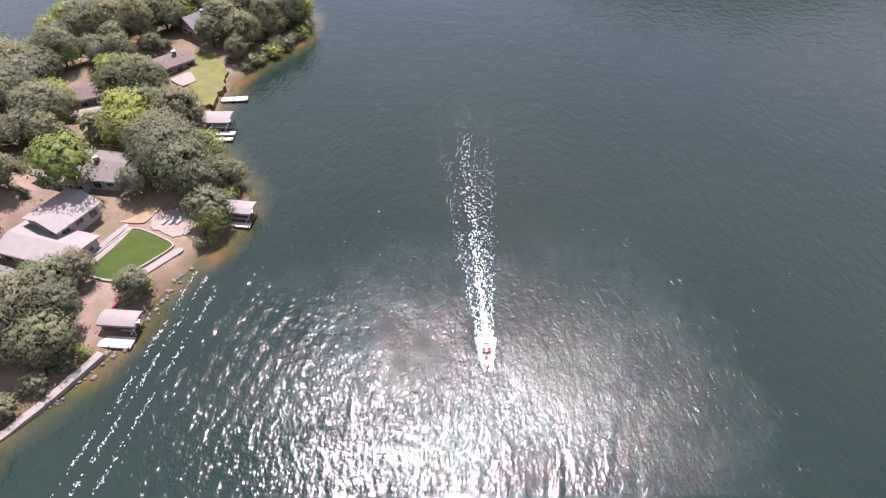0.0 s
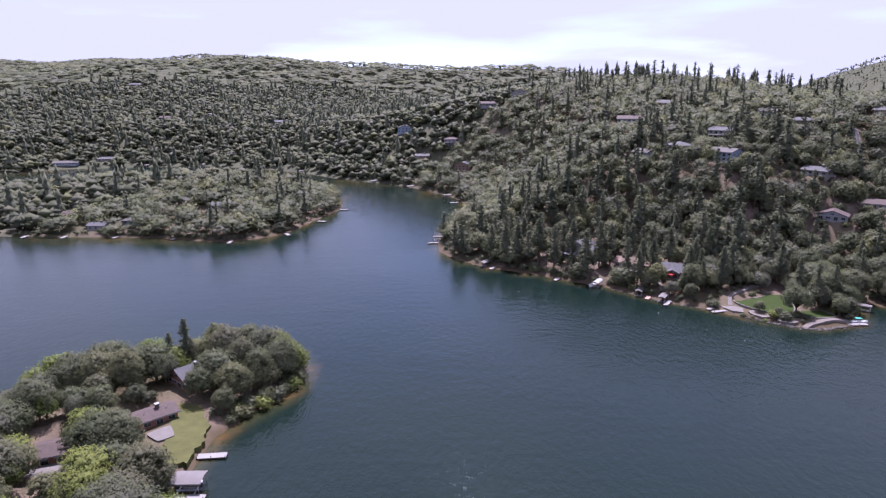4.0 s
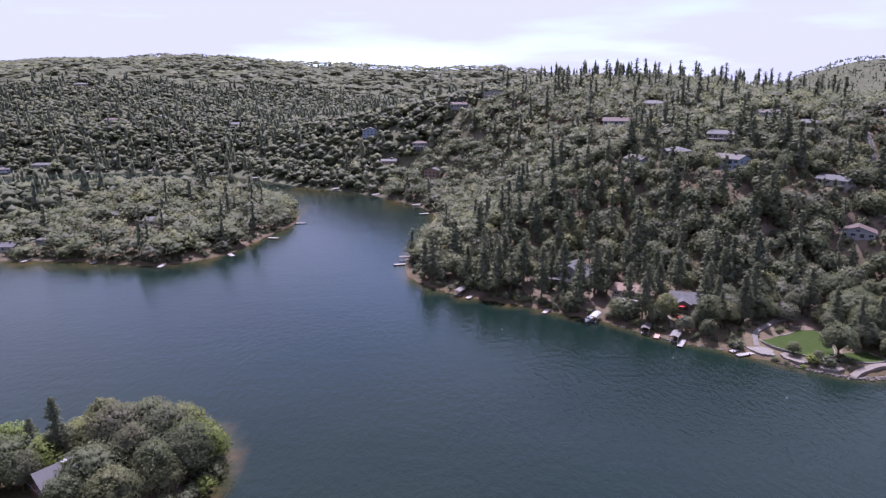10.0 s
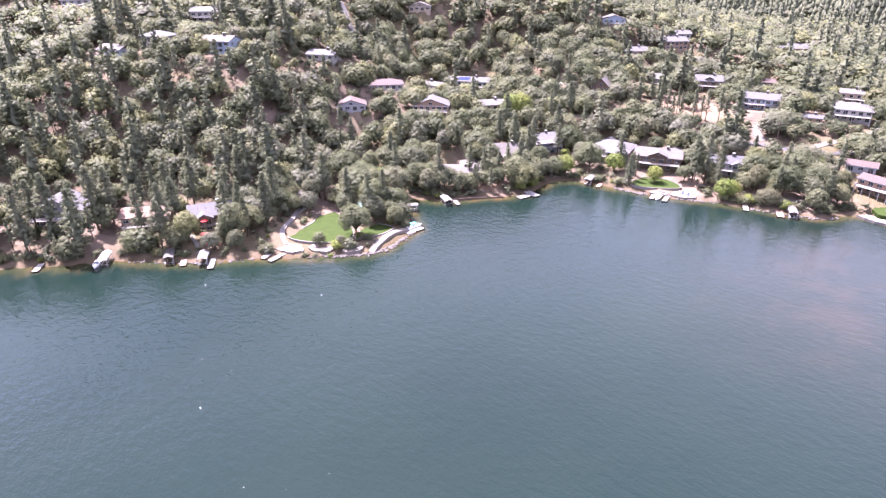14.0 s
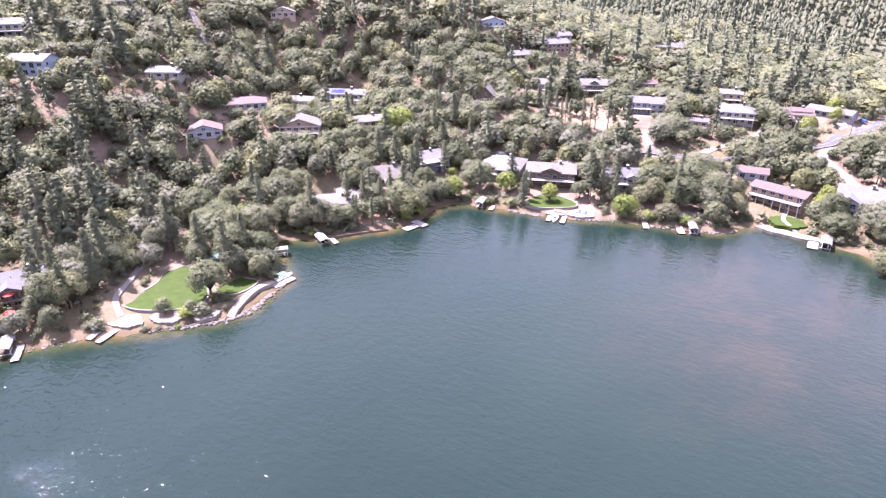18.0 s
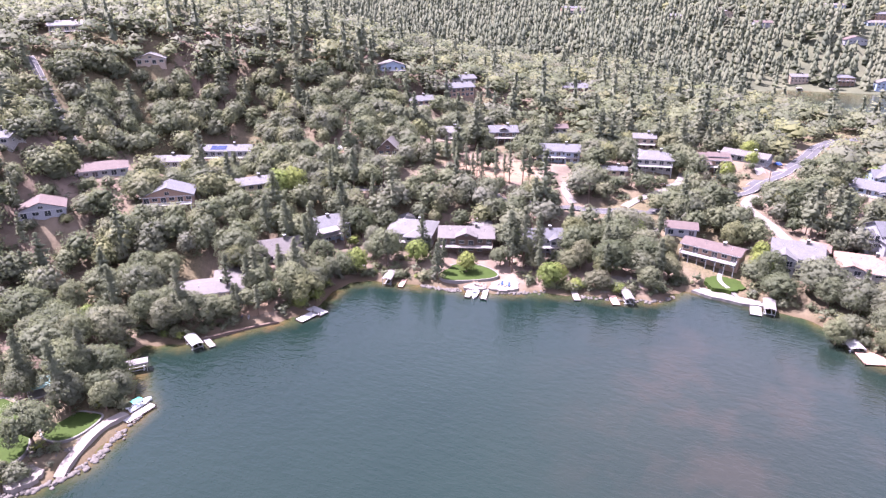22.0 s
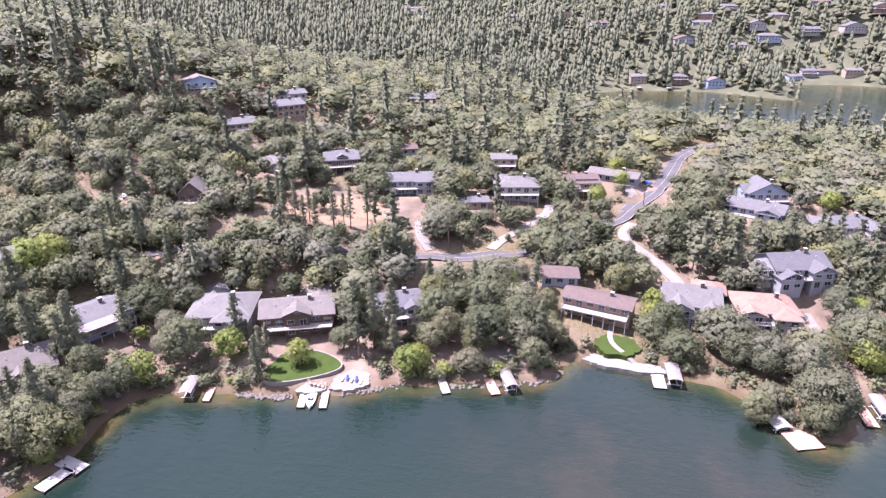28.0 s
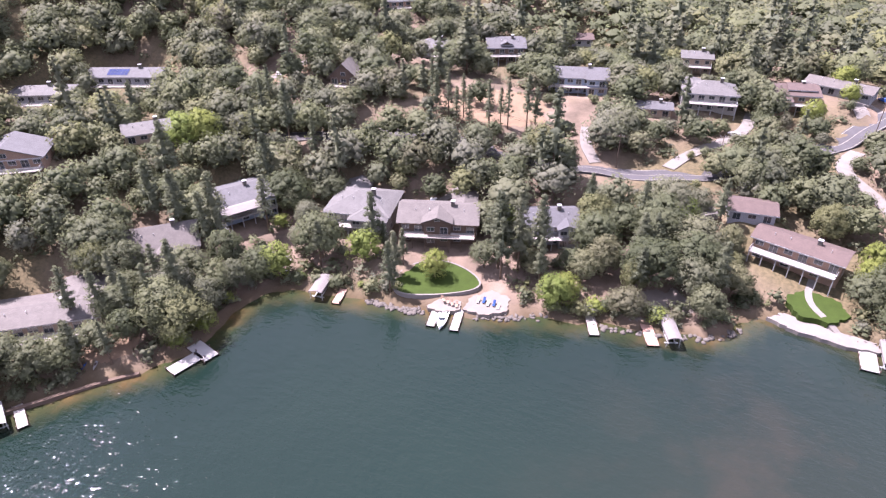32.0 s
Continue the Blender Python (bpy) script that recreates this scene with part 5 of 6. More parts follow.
ribbon("garden_path", [(148.6, 249), (153.2, 251), (160.7, 254), (166.8, 254.5), (170, 254)], 1.2, SAND, "pale sand path along the rock wall", 0.35, cat="path")
ribbon("garden_path", [(321, 128), (315, 129), (309, 127), (304, 120)], 0.8, CONCRETE, "pale winding garden path", 0.3, cat="path")
ribbon("garden_path", [(104, 287), (107, 296), (108, 304)], 0.7, CONCRETE, "pale path up from the dock", 0.3, cat="path")
ribbon("garden_path", [(-75, 91), (-71, 98), (-69, 105)], 0.7, CONCRETE, "pale path between house and lawn", 0.3, cat="path")


# ---------------------------------------------------------------- docks and boats
def pier(x, y, out, w, l, mat, label, z=0.55):
    """A plank pier on posts; it runs out along the heading."""
    top = thing("dock", pose(x, y, 0, 0, 0, out), label, "dock")
    part("deck", Geo().box(0, -w / 2, z - 0.16, l, w / 2, z, 0.03), mat, top)
    part("fascia", Geo().box(-0.02, -w / 2 - 0.06, z - 0.36, l + 0.06, -w / 2 - 0.01, z - 0.02), DARKWOOD, top)
    part("fascia", Geo().box(-0.02, w / 2 + 0.01, z - 0.36, l + 0.06, w / 2 + 0.06, z - 0.02), DARKWOOD, top)
    post = Geo().beam((0, 0, -2.5), (0, 0, z + 0.55), 0.11, 8).mesh("post", DARKWOOD)
    for i in range(max(2, int(l / 3.5) + 1)):
        for s in (-1, 1):
            part("post", post, DARKWOOD, top, "", pose(l * i / max(1, int(l / 3.5)) * 0.96 + 0.15, s * (w / 2 + 0.12), 0))
    return top


def lift(x, y, out, w, l, roof, label, z=2.7):
    """A boat lift under a canopy on four posts."""
    top = thing("boat_lift", pose(x, y, 0, 0, 0, out), label, "boat lift")
    g = Geo()
    n = 6
    for i in range(n):
        a, b = -w / 2 + w * i / n, -w / 2 + w * (i + 1) / n
        za, zb = z + 0.45 * math.cos(math.pi * a / w), z + 0.45 * math.cos(math.pi * b / w)
        g.poly((0, a, za), (l, a, za), (l, b, zb), (0, b, zb)).poly((0, b, zb - 0.08), (l, b, zb - 0.08), (l, a, za - 0.08), (0, a, za - 0.08))
        g.poly((0, a, za), (0, b, zb), (0, b, zb - 0.08), (0, a, za - 0.08)).poly((l, b, zb), (l, a, za), (l, a, za - 0.08), (l, b, zb - 0.08))
    g.box(0, -w / 2 - 0.04, z - 0.5, l, -w / 2, z + 0.02).box(0, w / 2, z - 0.5, l, w / 2 + 0.04, z + 0.02)
    part("canopy", g, roof, top)
    post = Geo().beam((0, 0, -2.5), (0, 0, z), 0.08, 6).mesh("post", METAL)
    for fx in (0.08, 0.92):
        for s in (-1, 1):
            part("post", post, METAL, top, "", pose(l * fx, s * (w / 2 - 0.1), 0))
    part("cradle", Geo().box(l * 0.15, -w * 0.3, 0.3, l * 0.85, -w * 0.22, 0.45).box(l * 0.15, w * 0.22, 0.3, l * 0.85, w * 0.3, 0.45).box(l * 0.2, -w / 2, 0.2, l * 0.24, w / 2, 0.3).box(l * 0.76, -w / 2, 0.2, l * 0.8, w / 2, 0.3), METAL, top)
    return top


def hull_geo(l, w, h, low=-0.25):
    """A boat's shell: pointed at the bow (+x), open on top."""
    g = Geo()
    n = 10
    rows = []
    for i in range(n + 1):
        u = i / n
        b = w / 2 * (1 - max(0, (u - 0.45) / 0.55) ** 2.2) + 0.02
        sheer = h * (1 + 0.18 * u * u)
        x = l * u - l / 2
        k = len(g.v)
        g.v += [(x, -b, sheer), (x - 0.05 * u, -b * 0.8, h * 0.2), (x - 0.25 * u * u, 0, low + 0.5 * max(0, u - 0.7)), (x - 0.05 * u, b * 0.8, h * 0.2), (x, b, sheer),
                (x * 0.97, b * 0.82, sheer), (x * 0.95, b * 0.72, h * 0.45), (x * 0.95, -b * 0.72, h * 0.45), (x * 0.97, -b * 0.82, sheer)]
        rows.append(k)
    for a, b in zip(rows, rows[1:]):
        for j in range(9):
            g.f.append((a + j, a + (j + 1) % 9, b + (j + 1) % 9, b + j))
    g.f.append(tuple(rows[0] + 8 - j for j in range(9)))
    g.f.append(tuple(rows[-1] + j for j in range(9)))
    return g


def boat(x, y, head, l, w, hull, label, top_mat=None, z=0.1):
    top = thing("motorboat", pose(x, y, z, 0, 0, head), label, "boat")
    part("hull", hull_geo(l, w, 0.75), hull, top, smooth=False)
    part("cockpit_floor", Geo().box(-l * 0.44, -w * 0.34, 0.3, l * 0.3, w * 0.34, 0.36), GEL_WHITE, top)
    part("engine_cover", Geo().box(-l * 0.46, -w * 0.26, 0.3, -l * 0.3, w * 0.26, 0.85, 0.08), hull, top)
    seat = Geo().box(-0.3, -0.32, 0.3, 0.3, 0.32, 0.62, 0.07).box(-0.34, -0.32, 0.6, -0.2, 0.32, 1.05, 0.05).mesh("seat", RED if hull is GEL_RED else GEL_WHITE)
    for fx, fy in ((-0.08, -0.2), (-0.08, 0.2), (0.2, 0.0)):
        part("seat", seat, None, top, "", pose(l * fx, w * fy, 0))
    g = Geo()
    g.poly((l * 0.08, -w * 0.36, 0.75), (l * 0.12, 0, 0.78), (l * 0.05, 0, 1.3), (l * 0.0, -w * 0.34, 1.22)).poly((l * 0.12, 0, 0.78), (l * 0.08, w * 0.36, 0.75), (l * 0.0, w * 0.34, 1.22), (l * 0.05, 0, 1.3))
    part("windscreen", g, GLASS, top)
    if top_mat:
        part("bimini", Geo().box(-l * 0.3, -w * 0.42, 1.95, l * 0.1, w * 0.42, 2.03, 0.03), top_mat, top)
        pole = Geo().beam((0, 0, 0.7), (0, 0, 1.95), 0.03, 5).mesh("pole", METAL)
        for fx in (-0.28, 0.08):
            for s in (-1, 1):
                part("pole", pole, METAL, top, "", pose(l * fx, s * w * 0.4, 0))
    return top


WP, RP, GP = "white-weathered plank dock on posts", "red-brown plank dock on posts", "grey plank dock on posts"
WL = "boat lift under a white canopy"
PALEDECK = plain("white_deck_boards", (0.225, 0.218, 0.21), 0.8, 0.12)
# the cove
pier(236, 248, 258, 3.4, 7, PALEDECK, WP), pier(231, 246.5, 258, 7, 3.2, PALEDECK, WP)
lift(269, 236, 195, 3.2, 7.5, R_WHITE, WL), pier(270.5, 231, 195, 1.8, 8, REDPLANK, RP)
pier(273.5, 206.5, 195, 1.9, 8, PALEDECK, WP), pier(274.5, 201, 195, 1.9, 8, PALEDECK, WP), boat(269, 203, 195, 6.6, 2.3, GEL_WHITE, "white motorboat moored between two docks")
pier(286.3, 173, 205, 2.2, 7, PLANK, GP)
pier(291, 161.5, 205, 2.6, 9.5, REDPLANK, RP), lift(291.5, 157, 205, 3.0, 8.5, R_WHITE, WL)
pier(304, 116, 183, 3.4, 9, PALEDECK, WP), lift(304.5, 112.2, 183, 3.6, 8.5, R_WHITE, WL)
pier(284, 86, 200, 7, 6.5, REDPLANK, "wide red-brown plank dock at the point"), lift(289, 90.5, 200, 4, 6.5, PALEDECK, "white open boat lift frame", 1.6)
pier(271, 250, 222, 3, 8, PALEDECK, WP), lift(271, 255, 222, 3.2, 9, R_WHITE, WL), boat(267.5, 247, 222, 5.5, 2.1, GEL_WHITE, "white motorboat beside a dock")
pier(299, 67, 182, 3, 9, REDPLANK, RP), lift(301, 63, 182, 3.4, 8.5, R_WHITE, WL)
lift(203.5, 267.5, 245, 3.2, 7, PALEDECK, "boat lift under a flat pale canopy", 2.2), pier(206.5, 265, 245, 1.8, 7, PLANK, GP)
# the garden point
pier(127, 275, 203, 1.9, 9, PALEDECK, WP), pier(128, 270.3, 195, 1.9, 9, PALEDECK, WP), lift(127.5, 278, 203, 3, 7, METAL, "open metal boat lift frame", 1.3)
pier(168, 252, 357, 2.2, 8, PALEDECK, WP), boat(174.5, 254.5, 355, 6.5, 2.4, GEL_WHITE, "white boat with a teal canopy at a dock", TEAL)
lift(183, 271, 320, 3, 6.5, R_WHITE, WL)
pier(107, 284, 235, 2, 8, PALEDECK, WP), lift(106, 287.5, 235, 3.2, 7.5, R_WHITE, WL)
lift(98, 297, 240, 3.2, 7.5, R_TAN, "boat lift under a tan canopy"), pier(101, 293, 240, 2, 8, REDPLANK, RP)
lift(82, 311, 235, 3.0, 7.5, METAL, "boat lift under a grey canopy"), boat(77, 308, 235, 6, 2.2, GEL_WHITE, "white motorboat by the wooded shore")
pier(64, 322, 235, 2, 6, PLANK, GP), lift(30, 350, 235, 3.4, 8, R_WHITE, WL), pier(34, 345, 235, 2, 7, PLANK, GP)
pier(3, 402, 190, 2.4, 7, PALEDECK, WP), lift(6, 410, 190, 3, 7, R_WHITE, WL), pier(22, 553, 200, 3, 8, PALEDECK, WP), lift(16, 583, 210, 4, 8, R_WHITE, WL)
# the near bank
lift(-50, 110.5, 352, 4.4, 7.5, R_WHITE, WL, 2.9), pier(-50, 107.2, 352, 1.5, 7, PLANK, GP)
lift(-64, 147.5, 0, 5.6, 7.5, R_WHITE, WL, 2.9), pier(-63, 143.3, 0, 1.8, 8, PALEDECK, WP), pier(-62, 140.6, 0, 1.5, 7, PALEDECK, WP)
pier(-63, 160.5, 5, 2.4, 7.5, PALEDECK, WP)
lift(-65, 78, 355, 3.8, 7.5, R_WHITE, WL, 2.9), pier(-66, 74.2, 355, 2.6, 8, PALEDECK, WP), pier(-70, 79, 350, 4.2, 5, PALEDECK, "white timber landing with stairs"), pier(-118, 208, 120, 4, 7, PALEDECK, WP)
# the island and the far shore
for x, y, o in ((-76, 521, 0), (-86, 474, 345), (-130, 411, 270), (-170, 422, 270), (-210, 428, 265), (-272, 431, 270), (-100, 432, 300), (-245, 429, 270)):
    pier(x, y, o, 2.6, 7, PALEDECK, "white plank dock at the island shore")
for x, y, o in ((-60, 682, 225), (-20, 641, 225), (-155, 772, 225), (-300, 852, 265), (-215, 818, 235), (-370, 845, 265), (852, 60, 185), (846, 90, 185), (925, -75, 200)):
    lift(x, y, o, 5, 9, R_WHITE, "white-roofed boat lift at the far shore")
pier(833, -40, 200, 2.5, 14, PALEDECK, WP)

# the speedboat under way, and its foam
boat(7.8, 70.5, 268, 6.6, 2.4, GEL_RED, "red and white speedboat under way")
rng = np.random.default_rng(11)
for nm, lab, n in (("wake", "white foaming wake behind the speedboat", 2300),):
    u = rng.uniform(0, 1, n) ** 1.5
    lane = rng.integers(0, 5, n)
    s = u * 92
    half = 1.1 + 0.075 * s
    off = np.choose(lane, [0 * s, 0 * s, 0.5 * half, -1.0 * half, 1.0 * half]) + rng.normal(0, 1, n) * (0.3 + 0.016 * s)
    x, y = 7.8 - 0.03 * s + off, 73.5 + s
    r = rng.uniform(0.03, 0.13, n) * (1.35 - 1.0 * u) * np.where(lane < 2, 1.0, 0.7)
    m = 700
    bx = rng.uniform(0, 1, m)
    side = np.where(rng.random(m) < 0.5, -1, 1)
    k = bx * 7
    x, y = np.r_[x, 7.9 + side * (0.45 + 0.16 * k) + rng.normal(0, 0.16, m)], np.r_[y, 67.0 + k + rng.normal(0, 0.2, m)]
    r = np.r_[r, rng.uniform(0.05, 0.2, m)]
    a = rng.uniform(0, 6.283, len(x))
    vs = np.stack([np.stack([x + r * np.cos(a + 6.283 * i / 5) * rng.uniform(0.6, 1.2, len(x)), y + 2.4 * r * np.sin(a + 6.283 * i / 5) * rng.uniform(0.6, 1.2, len(x)), 0.03 + rng.uniform(0, 0.1, len(x))], 1) for i in range(5)], 1)
    ids = np.arange(len(x))[:, None] * 5
    fs = np.concatenate([ids + [0, 1, 2], ids + [0, 2, 3], ids + [0, 3, 4]])
    tagged(new(nm, raw_mesh(nm, vs.reshape(-1, 3), fs, None, FOAM_GLINT)), lab, "wake", kind="stuff")
# broken crests of wash running in along the near bank, glints painted as flecks
for line in ([(-49, 91), (-54, 64), (-58, 44), (-64, 22)], [(-51.5, 93), (-56.5, 62), (-61, 44), (-67, 22)], [(-46, 88), (-51, 62), (-54.5, 44), (-60, 22)]):
    n = 420
    u = rng.uniform(0, 1, n)
    p = np.array(line, float)
    seg = np.r_[0, np.cumsum(np.hypot(*np.diff(p, axis=0).T))] / np.hypot(*np.diff(p, axis=0).T).sum()
    x, y = np.interp(u, seg, p[:, 0]) + rng.normal(0, 0.22, n), np.interp(u, seg, p[:, 1])
    keep = np.sin(u * 37 + line[0][0]) + rng.normal(0, 0.7, n) > -0.2
    x, y = x[keep], y[keep]
    r, a = rng.uniform(0.04, 0.13, len(x)), rng.uniform(0, 6.283, len(x))
    vs = np.stack([np.stack([x + r * np.cos(a + 2.094 * i), y + 1.8 * r * np.sin(a + 2.094 * i), 0.04 + rng.uniform(0, 0.05, len(x))], 1) for i in range(3)], 1)
    tagged(new("wave_crest", raw_mesh("wave_crest", vs.reshape(-1, 3), np.arange(len(x) * 3).reshape(-1, 3), None, FOAM_GLINT)), "white flecks painted as glints on a small wave's broken crest", "wave", kind="stuff")


# ---------------------------------------------------------------- woods
def scatter(seed, box, spacing, keep):
    """Jittered places, kept where keep(x, y, shore distance) allows."""
    rng = np.random.default_rng(seed)
    xs, ys = np.arange(box[0], box[2], spacing), np.arange(box[1], box[3], spacing)
    gx, gy = np.meshgrid(xs, ys)
    x = gx.ravel() + rng.normal(0, 0.46, gx.size) * spacing
    y = gy.ravel() + rng.normal(0, 0.46, gx.size) * spacing
    d = shore(x, y)
    ok = (d > 2.0) & keep(x, y, d, rng)
    ok &= free(x, y)
    return x[ok], y[ok], rng


def in_view(x, y):
    """The part of the land that lies before the camera's way."""
    return (y > 110 - 0.45 * (x - 145)) & (x > -70 - 0.85 * y) | ((x < -30) & (y > 20) & (y < 300))


def pine_share(x, y):
    """Where conifers gather: on the wooded point, the far shore of the second water, and in drifts."""
    a = np.exp(-(((x - 75) / 80) ** 2 + ((y - 360) / 60) ** 2)) * 0.42
    b = step(640, 780, x) * (0.82 - 0.5 * step(950, 1030, x) * (1 - step(150, 320, y))) + step(600, 900, np.hypot(x - 180, y - 180)) * 0.14
    c = 0.08 + 0.24 * step(0.1, 0.8, lumps(x, y, 45)) * (1 - step(-140, 0, -x))
    e = 0.12 * np.exp(-(((x - 200) / 150) ** 2 + ((y - 680) / 110) ** 2))
    return np.clip(a + b + c + e, 0, 0.92)


def hero_zone(x, y, d):
    """The banks that the camera passes nearest."""
    cove = (x > 95) & (x < 340) & (y > 50) & (y < 312) & (d < 38)
    return cove | ((x > -125) & (x < -40) & (y > 40) & (y < 235))


def centre_far(x, y):
    return np.hypot(x - 180, y - 180)


# near trees, each a thing of its own
OAK_TRUNKS = [oak_trunk(i).mesh("trunk", BARK) for i in range(3)]
OAK_HERO = [raw_mesh("crown", *oak_crown(60 + i, 36 + 3 * i, 74, 0.029, (0.46, 0.38, 0.5, 0.42, 0.34)[i], (0.12, 0.16, 0.1, 0.2, 0.1)[i]), OAK) for i in range(5)]
BRIGHT_HERO = [raw_mesh("crown", *oak_crown(70 + i, 22, 80, 0.036, 0.4, 0.06), BRIGHT) for i in range(2)]
PINE_TRUNK = pine_trunk().mesh("trunk", BARK)
PINE_HERO = [raw_mesh("crown", *pine_crown(80 + i, 46, 42, 0.0155, 0.15, 0.24 + 0.07 * i, 0.043), PINE) for i in range(3)]
THIN_PINE = [raw_mesh("crown", *pine_crown(85 + i, 30, 34, 0.0175, 0.115, 0.3, 0.042), PINE) for i in range(2)]
BUSH = [raw_mesh("foliage", *oak_crown(90 + i, 10, 44, 0.065, 0.52, 0.0), OAK if i < 2 else BRIGHT) for i in range(3)]
STEMS = limb([(0, 0, -0.1), (0.03, 0, 0.3), (0.05, 0.02, 0.5)], [0.04, 0.03, 0.015], 5).mesh("stem", BARK)


def stand(name, label, cat, group, trunk, crown, x, y, h, wide, turn):
    top = thing(name, Matrix.LocRotScale((x, y, zat(x, y) - 0.1), Euler((0, 0, turn)), (h * wide, h * wide, h)), label, cat, group)
    part("stem" if name == "bush" else "trunk", trunk, None, top)
    part("foliage" if name == "bush" else "crown", crown, None, top)
    return top


def oak(x, y, h, i=0, wide=1.1):
    stand("oak_tree", "spreading grey-green oak tree by the lake", "tree", "shore oaks", OAK_TRUNKS[i % 3], OAK_HERO[i % 5], x, y, h, wide, i * 1.7)


def thin_pine(x, y, h, i=0, wide=1.0):
    stand("pine_tree", "young open-crowned pine with a bare lower trunk", "tree", "field pines", PINE_TRUNK, THIN_PINE[i % 2], x, y, h, wide, i * 2.1)


def pine(x, y, h, i=0, wide=1.0):
    stand("pine_tree", "tall slender dark green pine tree", "tree", "shore pines", PINE_TRUNK, PINE_HERO[i % 3], x, y, h, wide, i * 2.1)


def bright(x, y, h, i=0, wide=1.0):
    stand("leafy_tree", "bright yellow-green leafy tree", "tree", "bright trees", OAK_TRUNKS[i % 3], BRIGHT_HERO[i % 2], x, y, h, wide, i * 1.3)


def bush(x, y, h, i=0):
    stand("bush", "rounded green bush at the water's edge", "bush", "shore bushes", STEMS, BUSH[(0, 1, 0, 1, 2)[i % 5]], x, y, h, 1.15, i * 1.9)


# trees that stand out by themselves
for i, (x, y, h) in enumerate(((266, 268, 22), (291, 272, 21), (274, 292, 22), (263, 287, 20), (262, 277, 21), (292, 199, 22), (293, 194, 24), (297, 190, 21), (289, 197, 18), (272, 219, 15), (308, 277, 20))):
    pine(x, y, h, i, 1.15 if i < 6 else 1.0)
for i, (x, y, h) in enumerate(((343, 232, 16), (345, 226, 18), (349, 221, 17), (353, 216, 19), (344, 240, 17), (343, 244, 16), (342, 236, 15), (348, 248, 17), (346, 245, 14), (350, 224, 13), (347, 236, 15), (306, 266, 17), (300, 283, 18), (311, 289, 19), (318, 292, 17))):
    thin_pine(x, y, h, i, 0.9)
for i, (x, y, h) in enumerate(((63, 333, 24), (69, 340, 22), (72, 331, 26), (79, 328, 22), (86, 330, 25), (92, 331, 23), (104, 334, 22), (110, 322, 24), (108, 313, 20), (136, 314, 22), (142, 323, 21), (32, 355, 19), (39, 348, 22), (45, 343, 23), (56, 341, 25))):
    pine(x, y, h, i, 1.1)
for i, (x, y, h) in enumerate(((139, 295, 24), (133, 291, 21), (120, 297, 20), (127, 308, 22), (100, 305, 22), (97, 301, 19), (76, 322, 20), (-83, 209, 19), (-87, 206, 15), (95, 312, 21), (118, 318, 23))):
    pine(x, y, h, i, 1.1)
for i, (x, y, h) in enumerate(((289, 301, 13), (293, 297, 12), (241, 249, 6), (234, 250, 6), (238, 253, 7), (282, 212, 8), (288, 180, 8), (425, 126, 9), (411, 124, 7), (398, 134, 8), (429, 72, 9), (317, 61, 6), (313, 59, 7), (-50, 103.5, 6.5))):
    bright(x, y, h, i)
for i, (x, y, h) in enumerate(((326, 116, 11), (318, 113, 9), (321, 117, 10), (419, 41, 9), (444, 52, 8), (-92, 164, 12), (-80, 140, 13), (-78, 134, 12))):
    bright(x, y, h, i + 1, 0.7 if i < 3 else 1.1)
for i, (x, y, h) in enumerate(((-60, 118, 13), (-55, 115, 10), (-65, 124, 14), (-70, 128, 13), (-58, 126, 11), (-50, 121, 7), (-61, 85, 7), (-85, 157, 14), (-78, 76, 13), (-80, 70, 13), (-76, 83, 10), (-86, 70, 14), (-74, 70, 9), (-72, 190, 10))):
    oak(x, y, h, i)
for i, (x, y, h) in enumerate(((138, 265, 5), (142.5, 258.5, 4.5), (148, 300, 10), (162, 280, 10), (170.5, 272, 13), (174, 261, 8), (171, 276, 12), (177, 268, 11), (123, 287, 12), (118, 289, 13), (128, 292, 12), (286, 94, 9), (291, 90, 8), (284, 81, 9), (288, 77, 10))):
    oak(x, y, h, i, 1.0)

for i, (x, y, h) in enumerate(((152, 292, 8), (146, 293, 7), (157, 298, 10), (143, 296, 9), (115, 282, 8), (109, 288, 7), (101, 296, 8), (93, 304, 8))):
    oak(x, y, h, i + 2, 0.95)
for i, (x, y) in enumerate(((134, 287), (138, 289), (142, 291.5), (129, 284), (127, 281), (146, 286), (144, 284.2), (150, 288.2), (150.5, 258), (152, 260), (153.5, 256.6), (149.6, 252.8), (133, 260.5), (130.6, 263), (136.5, 256.5),
                            (121, 279), (117, 280), (112, 284), (105, 291), (99, 296), (95, 300), (90, 306), (124, 282), (163, 269), (168, 261), (154, 270), (163.5, 284))):
    bush(x, y, 1.1 + 1.1 * abs(math.sin(i * 2.3)), i)
for i, (x, y, h) in enumerate(((233, 262, 14), (237, 260, 15), (230, 268, 15), (227, 274, 16), (236, 270, 15), (244, 266, 14), (278, 262, 17), (223, 258, 12), (219, 262, 13))):
    thin_pine(x, y, h, i, 1.2)
for i, (x, y, h) in enumerate(((240, 256, 9), (246, 253, 9), (251, 256, 9), (244, 260, 10), (255, 253, 9), (249, 262, 11), (234, 254, 7), (213, 268, 9), (209, 272, 11), (203, 276, 11), (224, 263, 7), (229, 259, 8), (217, 265, 8), (232, 266, 9))):
    oak(x, y, h, i, 1.1)

